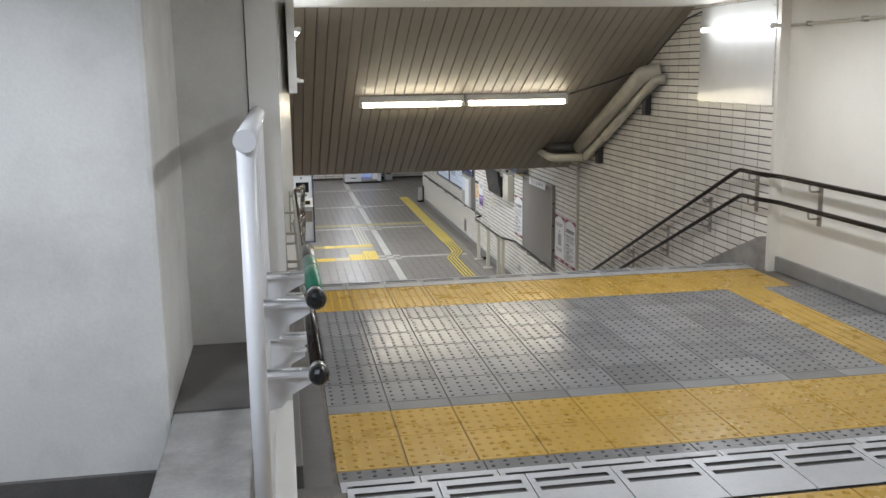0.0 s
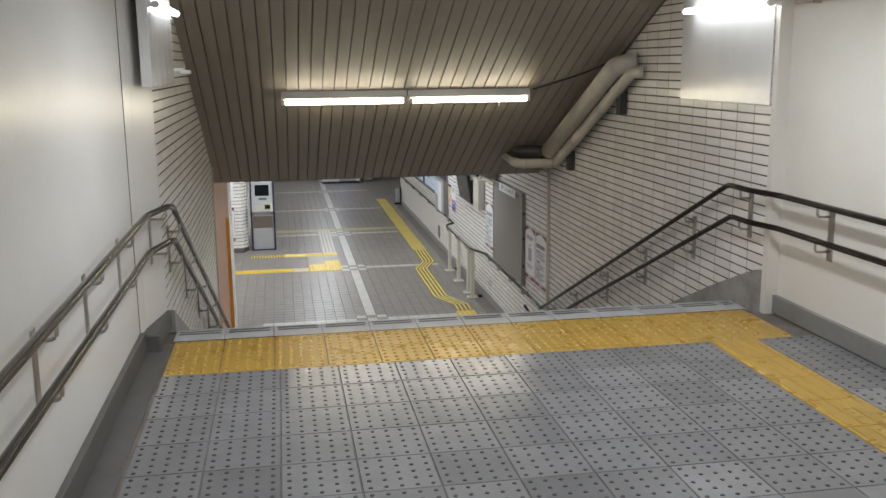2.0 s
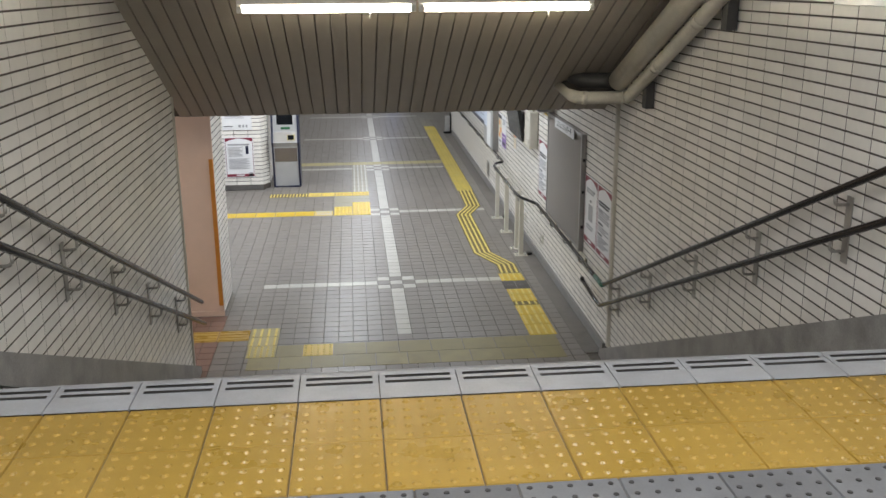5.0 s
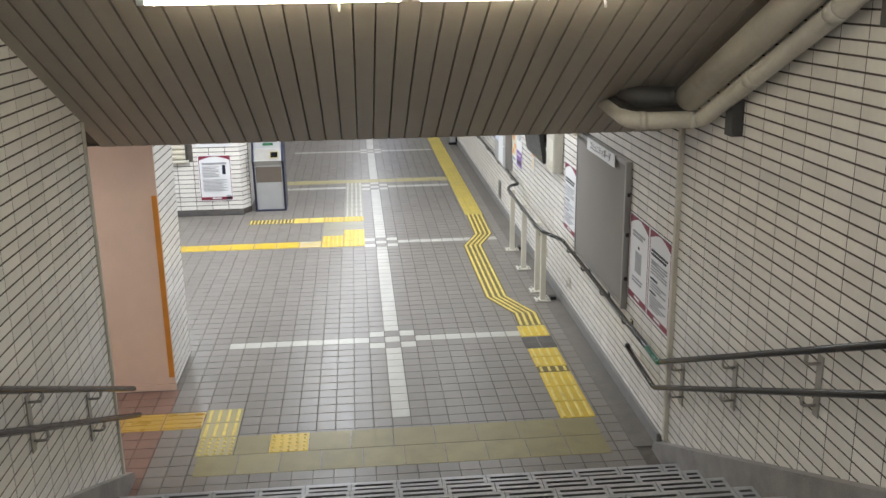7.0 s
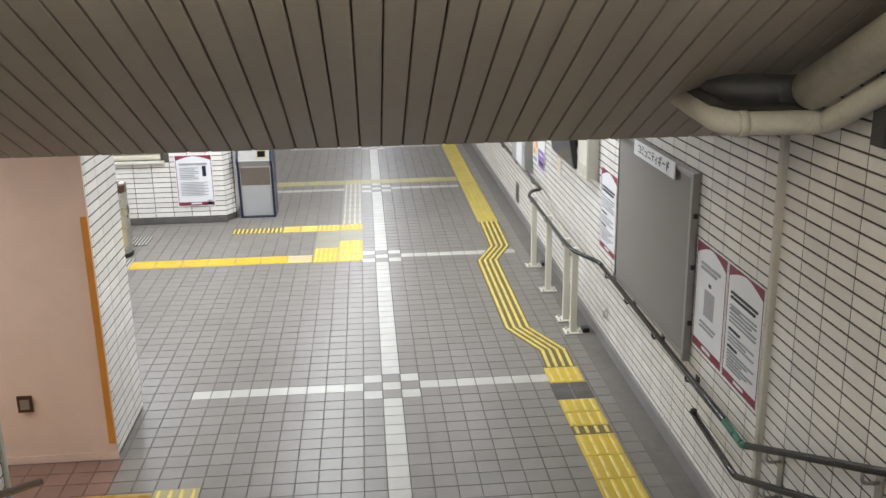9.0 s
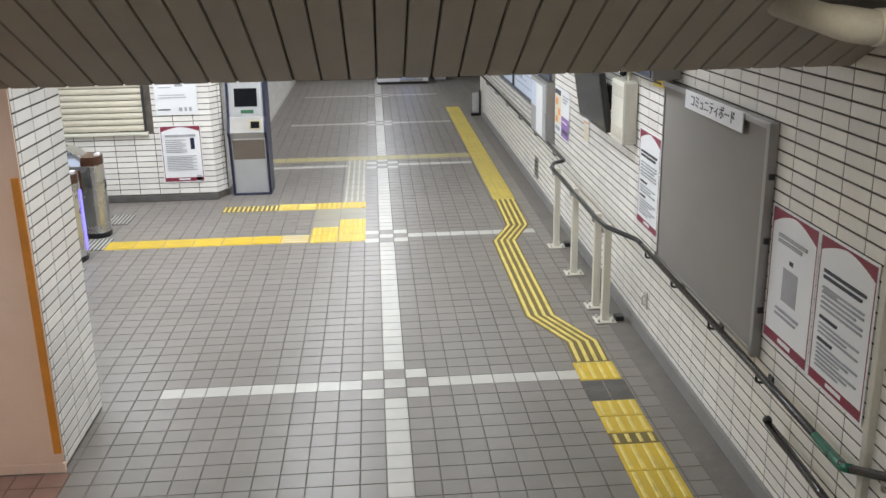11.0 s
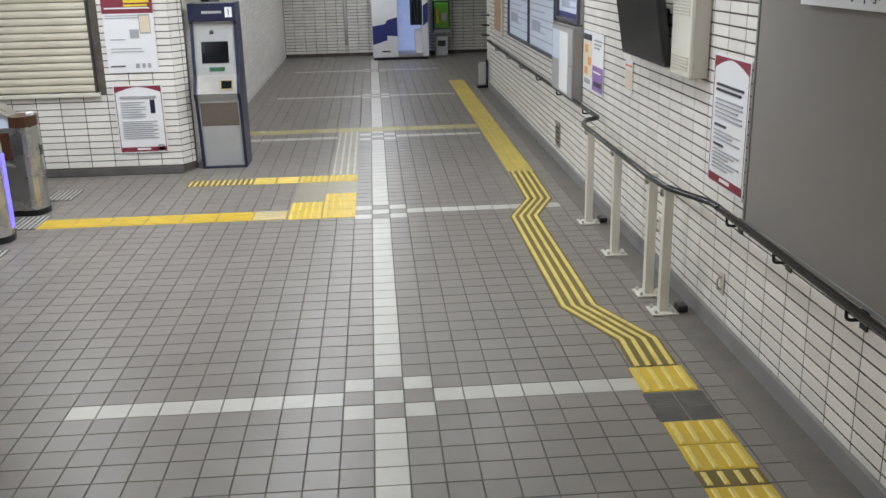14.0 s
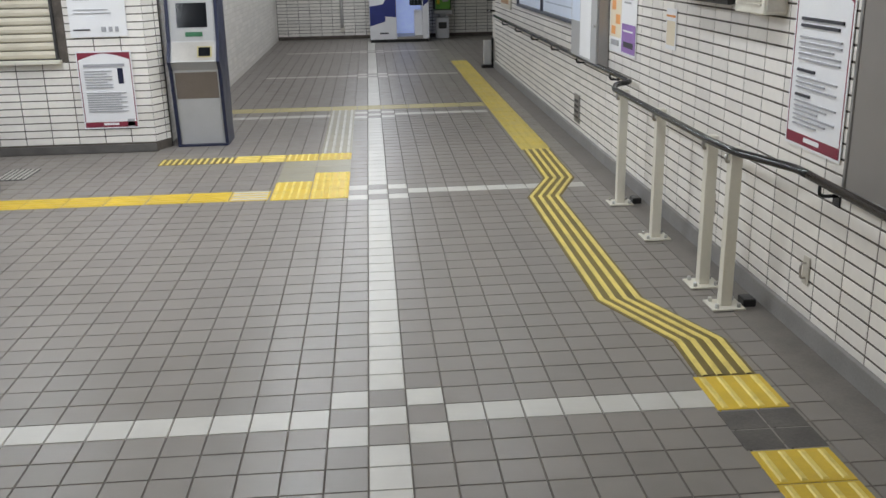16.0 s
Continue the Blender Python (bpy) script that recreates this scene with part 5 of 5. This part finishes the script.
joined_tiles("white_tile_field", white, I4, 0.0065, M["white_tile"], O["hall_floor"], 0.002)
for name, rects, m in (("floor_tile", near_g, M["floor_tile"]), ("white_tile", near_w, M["white_tile"])):
    me = piece_mesh(name, FP - FJ, FP - FJ, 0.006, m, 0.002)
    for u, v, w, h in rects[:299]:
        ob = new(name, me)
        ob.matrix_world = Matrix.Translation((u, v, -0.006))
        ob.parent = O["hall_floor"]
    if rects[299:]:
        joined_tiles(name + "_rest", rects[299:], I4, 0.006, m, O["hall_floor"], 0.002)


def block_mesh(name, w, h, base, kind, bump_m):
    """A tactile block: a slab with round studs or long bars on it."""
    bm = bmesh.new()
    b = 0.003
    a = [bm.verts.new(v) for v in ((0, 0, 0), (w, 0, 0), (w, h, 0), (0, h, 0))]
    t = [bm.verts.new(v) for v in ((b, b, 0.007), (w - b, b, 0.007), (w - b, h - b, 0.007), (b, h - b, 0.007))]
    bm.faces.new(t)
    for i in range(4):
        bm.faces.new((a[i], a[(i + 1) % 4], t[(i + 1) % 4], t[i]))
    if kind in ("dots", "studs"):
        r0, r1, hh, n = (0.0150, 0.0075, 0.0065, 10) if kind == "dots" else (0.0095, 0.008, 0.003, 8)
        for p in range(5):
            for q in range(5):
                cx, cy = w * (p + 0.5) / 5, h * (q + 0.5) / 5
                lo = [bm.verts.new((cx + r0 * math.cos(2 * math.pi * s / n), cy + r0 * math.sin(2 * math.pi * s / n), 0.007)) for s in range(n)]
                hi = [bm.verts.new((cx + r1 * math.cos(2 * math.pi * s / n), cy + r1 * math.sin(2 * math.pi * s / n), 0.007 + hh)) for s in range(n)]
                f = bm.faces.new(hi)
                f.material_index = 1
                for s in range(n):
                    f = bm.faces.new((lo[s], lo[(s + 1) % n], hi[(s + 1) % n], hi[s]))
                    f.material_index = 1
    elif kind != "plain":
        along_y = kind == "bars"
        W, H = (w, h) if along_y else (h, w)
        for p in range(4):
            c = W * (p + 0.5) / 4
            lo = [(c - 0.013, 0.012), (c + 0.013, 0.012), (c + 0.013, H - 0.012), (c - 0.013, H - 0.012)]
            hi = [(c - 0.008, 0.018), (c + 0.008, 0.018), (c + 0.008, H - 0.018), (c - 0.008, H - 0.018)]
            sw = (lambda q: q) if along_y else (lambda q: (q[1], q[0]))
            lo = [bm.verts.new((*sw(q), 0.007)) for q in lo]
            hi = [bm.verts.new((*sw(q), 0.012)) for q in hi]
            f = bm.faces.new(hi)
            f.material_index = 1
            for s in range(4):
                f = bm.faces.new((lo[s], lo[(s + 1) % 4], hi[(s + 1) % 4], hi[s]))
                f.material_index = 1
    bmesh.ops.recalc_face_normals(bm, faces=bm.faces)
    return mesh_of(name, bm, base, bump_m)


def blocks(parent, x0, x1, y0, y1, z, nx, ny, kind, base, bump_m=None, name="tactile_block"):
    w, h = (x1 - x0) / nx, (y1 - y0) / ny
    me = block_mesh(name, w - 0.003, h - 0.003, base, kind, bump_m or base)
    for p in range(nx):
        for q in range(ny):
            ob = new(name, me)
            ob.matrix_world = Matrix.Translation((x0 + p * w + 0.0015, y0 + q * h + 0.0015, z))
            ob.parent = parent


HF, LF = O["hall_floor"], O["landing_floor"]
YB, YW, YO, YP = M["yellow_bright"], M["yellow_worn"], M["yellow_old"], M["yellow_pale"]
blocks(HF, 0.46, 3.52, 10.03, 10.33, -0.005, 10, 1, "plain", YW)
blocks(HF, 1.275, 3.52, 10.33, 10.63, -0.005, 7, 1, "plain", YW)
blocks(HF, 0.72, 0.975, 10.33, 10.63, -0.005, 1, 1, "plain", YW)
blocks(HF, 0.975, 1.275, 10.33, 10.63, -0.004, 1, 1, "dots", YB, M["yellow_bar"])
blocks(HF, 0.43, 0.72, 10.33, 10.63, -0.004, 1, 1, "dots", YP, M["yellow_bar"])
blocks(HF, 0.42, 0.72, 10.63, 11.13, -0.005, 1, 2, "bars", YP, M["yellow_bar"])
blocks(HF, -1.5, 0.42, 10.80, 11.10, -0.005, 6, 1, "bars_x", M["yellow"])
blocks(HF, 3.26, 3.55, 10.63, 11.55, -0.004, 1, 3, "bars", YB, M["yellow_bar"])
blocks(HF, 3.26, 3.55, 11.55, 11.68, -0.004, 1, 1, "bars", YO, M["yellow_bar"])
blocks(HF, 3.26, 3.55, 11.68, 12.12, -0.004, 1, 2, "bars", YB, M["yellow_bar"])
blocks(HF, 3.25, 3.56, 12.125, 12.425, -0.0055, 2, 2, "plain", M["dark_patch"], None, "bare_patch")
blocks(HF, 3.26, 3.55, 12.43, 12.73, -0.004, 1, 1, "bars", YB, M["yellow_bar"])
blocks(HF, 3.30, 3.57, 17.5, 25.0, -0.004, 1, 25, "bars", M["yellow_soft"])
blocks(HF, -0.9, 0.9, 16.0, 16.29, -0.004, 6, 1, "bars_x", YB)
blocks(HF, 0.9, 1.19, 16.0, 16.29, -0.004, 1, 1, "bars_x", YB, M["white_tile"])
blocks(HF, 1.2, 1.78, 15.98, 16.55, -0.003, 2, 2, "dots", YB, M["yellow_bar"])
blocks(HF, 1.49, 1.78, 16.55, 16.85, -0.003, 1, 1, "dots", YB, M["yellow_bar"])
blocks(HF, 1.2, 1.49, 16.55, 16.85, -0.005, 1, 1, "plain", M["faded"])
blocks(HF, 1.2, 1.78, 16.85, 17.35, -0.0055, 2, 2, "plain", M["faded"])
blocks(HF, 1.2, 1.78, 17.35, 17.63, -0.004, 2, 1, "dots", YB, M["yellow_bar"])
blocks(HF, 0.75, 1.20, 17.35, 17.63, -0.004, 2, 1, "bars_x", YB, M["yellow_bar"])
blocks(HF, 0.1, 0.75, 17.35, 17.60, -0.005, 3, 1, "bars", YO, M["yellow_bar"])
blocks(HF, 1.5, 1.78, 17.63, 20.1, -0.005, 1, 8, "bars", M["faded"], M["white_tile"])
blocks(HF, 0.3, 3.3, 20.1, 20.4, -0.0055, 10, 1, "plain", YP)


def guide_strip(pts, w, n, base, name="guide_strip"):
    """A run of raised bars that follows a bent line, on a thin sheet."""
    pts = [Vector((*p, 0)) for p in pts]

    def strip(o0, o1, z0, z1):
        bm = bmesh.new()
        prev = None
        for i, p in enumerate(pts):
            s = Vector((1, 0, 0))
            v = [bm.verts.new(p + s * o + Vector((0, 0, z))) for o, z in ((o0, z0), (o0 + 0.003, z1), (o1 - 0.003, z1), (o1, z0))]
            if prev:
                for k in range(3):
                    bm.faces.new((prev[k], prev[k + 1], v[k + 1], v[k]))
            prev = v
        bmesh.ops.recalc_face_normals(bm, faces=bm.faces)
        return bm
    part(name, strip(-w / 2, w / 2, 0.0, 0.004), base, HF)
    for k in range(n):
        c = -w / 2 + w * (k + 0.5) / n
        part("guide_bar", strip(c - 0.014, c + 0.014, 0.004, 0.009), M["yellow_bar"], HF)


guide_strip([(3.41, 12.73), (3.42, 13.10), (3.20, 13.66), (3.20, 15.80), (3.42, 16.36), (3.44, 17.5)], 0.25, 4, YO)

# landing blocks
LX, LP = 1.302, 0.2985
x0 = LX - 4 * LP
zz = LAND - 0.008
blocks(LF, x0, x0 + 12 * LP, 4.365, 5.01, zz, 12, 2, "dots", M["yellow"])
blocks(LF, x0 + 12 * LP, 3.80, 4.365, 5.01, zz, 1, 2, "plain", M["yellow"])
ys = [2.326, 2.445] + [2.445 + 0.32 * k for k in range(1, 7)]
for k in range(6):
    blocks(LF, x0, x0 + 10 * LP + 0.16, 2.445 + 0.32 * k, 2.445 + 0.32 * (k + 1), zz, 10, 1, "studs", M["grey_block"], M["stud"], "studded_block")
blocks(LF, x0, x0 + 10 * LP + 0.16, 2.326, 2.445, zz, 10, 1, "plain", M["grey_block"], M["grey_block"], "cut_block")
xr = x0 + 10 * LP + 0.16
blocks(LF, xr, xr + 0.30, 2.326, 4.365, zz, 1, 6, "bars", M["yellow"])
blocks(LF, xr + 0.30, 3.94, 1.64, 4.365, zz, 1, 9, "studs", M["grey_block"], M["stud"], "studded_block")
blocks(LF, x0, xr + 0.30, 1.64, 2.326, zz, 11, 2, "dots", M["yellow"])
blocks(LF, x0, 3.94, 1.17, 1.64, zz, 12, 2, "studs", M["grey_block"], M["stud"], "studded_block")
UF = O["upper_floor"]
blocks(UF, x0, 3.94, -0.16, 0.44, UP - 0.008, 12, 2, "dots", M["yellow"])
blocks(UF, x0, 3.94, -2.4, -0.16, UP - 0.008, 12, 7, "studs", M["grey_block"], M["stud"], "studded_block")


def nosing_mesh(w, d, drop):
    """A nosing block with two dark grooves near its front edge and a small lip."""
    bm = bmesh.new()
    cuts = [0, d * 0.55, d * 0.65, d * 0.76, d * 0.86, d]
    for k in range(5):
        dark = k in (1, 3)
        i0 = 0.022 if dark else 0.0
        z = 0.004 if dark else 0.010
        v = [bm.verts.new(p) for p in ((i0, cuts[k], z), (w - i0, cuts[k], z), (w - i0, cuts[k + 1], z), (i0, cuts[k + 1], z))]
        f = bm.faces.new(v)
        f.material_index = 1 if dark else 0
        if dark:
            for xa, xb in ((0, i0), (w - i0, w)):
                bm.faces.new([bm.verts.new(p) for p in ((xa, cuts[k], 0.010), (xb, cuts[k], 0.010), (xb, cuts[k + 1], 0.010), (xa, cuts[k + 1], 0.010))])
    bm.faces.new([bm.verts.new(p) for p in ((0, d, 0.010), (w, d, 0.010), (w, d + 0.004, 0.004), (0, d + 0.004, 0.004))])
    bm.faces.new([bm.verts.new(p) for p in ((0, d + 0.004, 0.004), (w, d + 0.004, 0.004), (w, d + 0.004, -drop), (0, d + 0.004, -drop))])
    for xa in (0, w):
        bm.faces.new([bm.verts.new(p) for p in ((xa, 0, 0.010), (xa, d, 0.010), (xa, d, -drop), (xa, 0, -drop))])
    return mesh_of("nosing", bm, M["nosing"], M["groove"])


NW = 0.3005
nose_me = nosing_mesh(NW - 0.004, 0.24, 0.035)
end_me = nosing_mesh(0.115, 0.24, 0.035)
nx0 = 0.10
for k in range(0, STEPS):
    z = LAND - k * RISE
    y = Y_TOP + k * RUN
    par = stair
    for i in range(13):
        xa = nx0 + i * NW
        if xa + NW > XR - 0.03:
            continue
        ob = new("nosing", nose_me)
        ob.matrix_world = Matrix.Translation((xa, y - 0.24, z - 0.008))
        ob.parent = par
    ob = new("nosing", end_me)
    ob.matrix_world = Matrix.Translation((nx0 + 12 * NW, y - 0.24, z - 0.008))
    ob.parent = par
# the two upper steps
gr_me = nosing_mesh(NW - 0.004, 0.30, 0.035)
for y, z in ((0.75, UP), (1.165, LAND + RISE)):
    for i in range(13):
        xa = nx0 + i * NW
        if xa + NW < 4.02:
            ob = new("nosing", gr_me)
            ob.matrix_world = Matrix.Translation((xa, y - 0.30, z - 0.008))
            ob.parent = stair
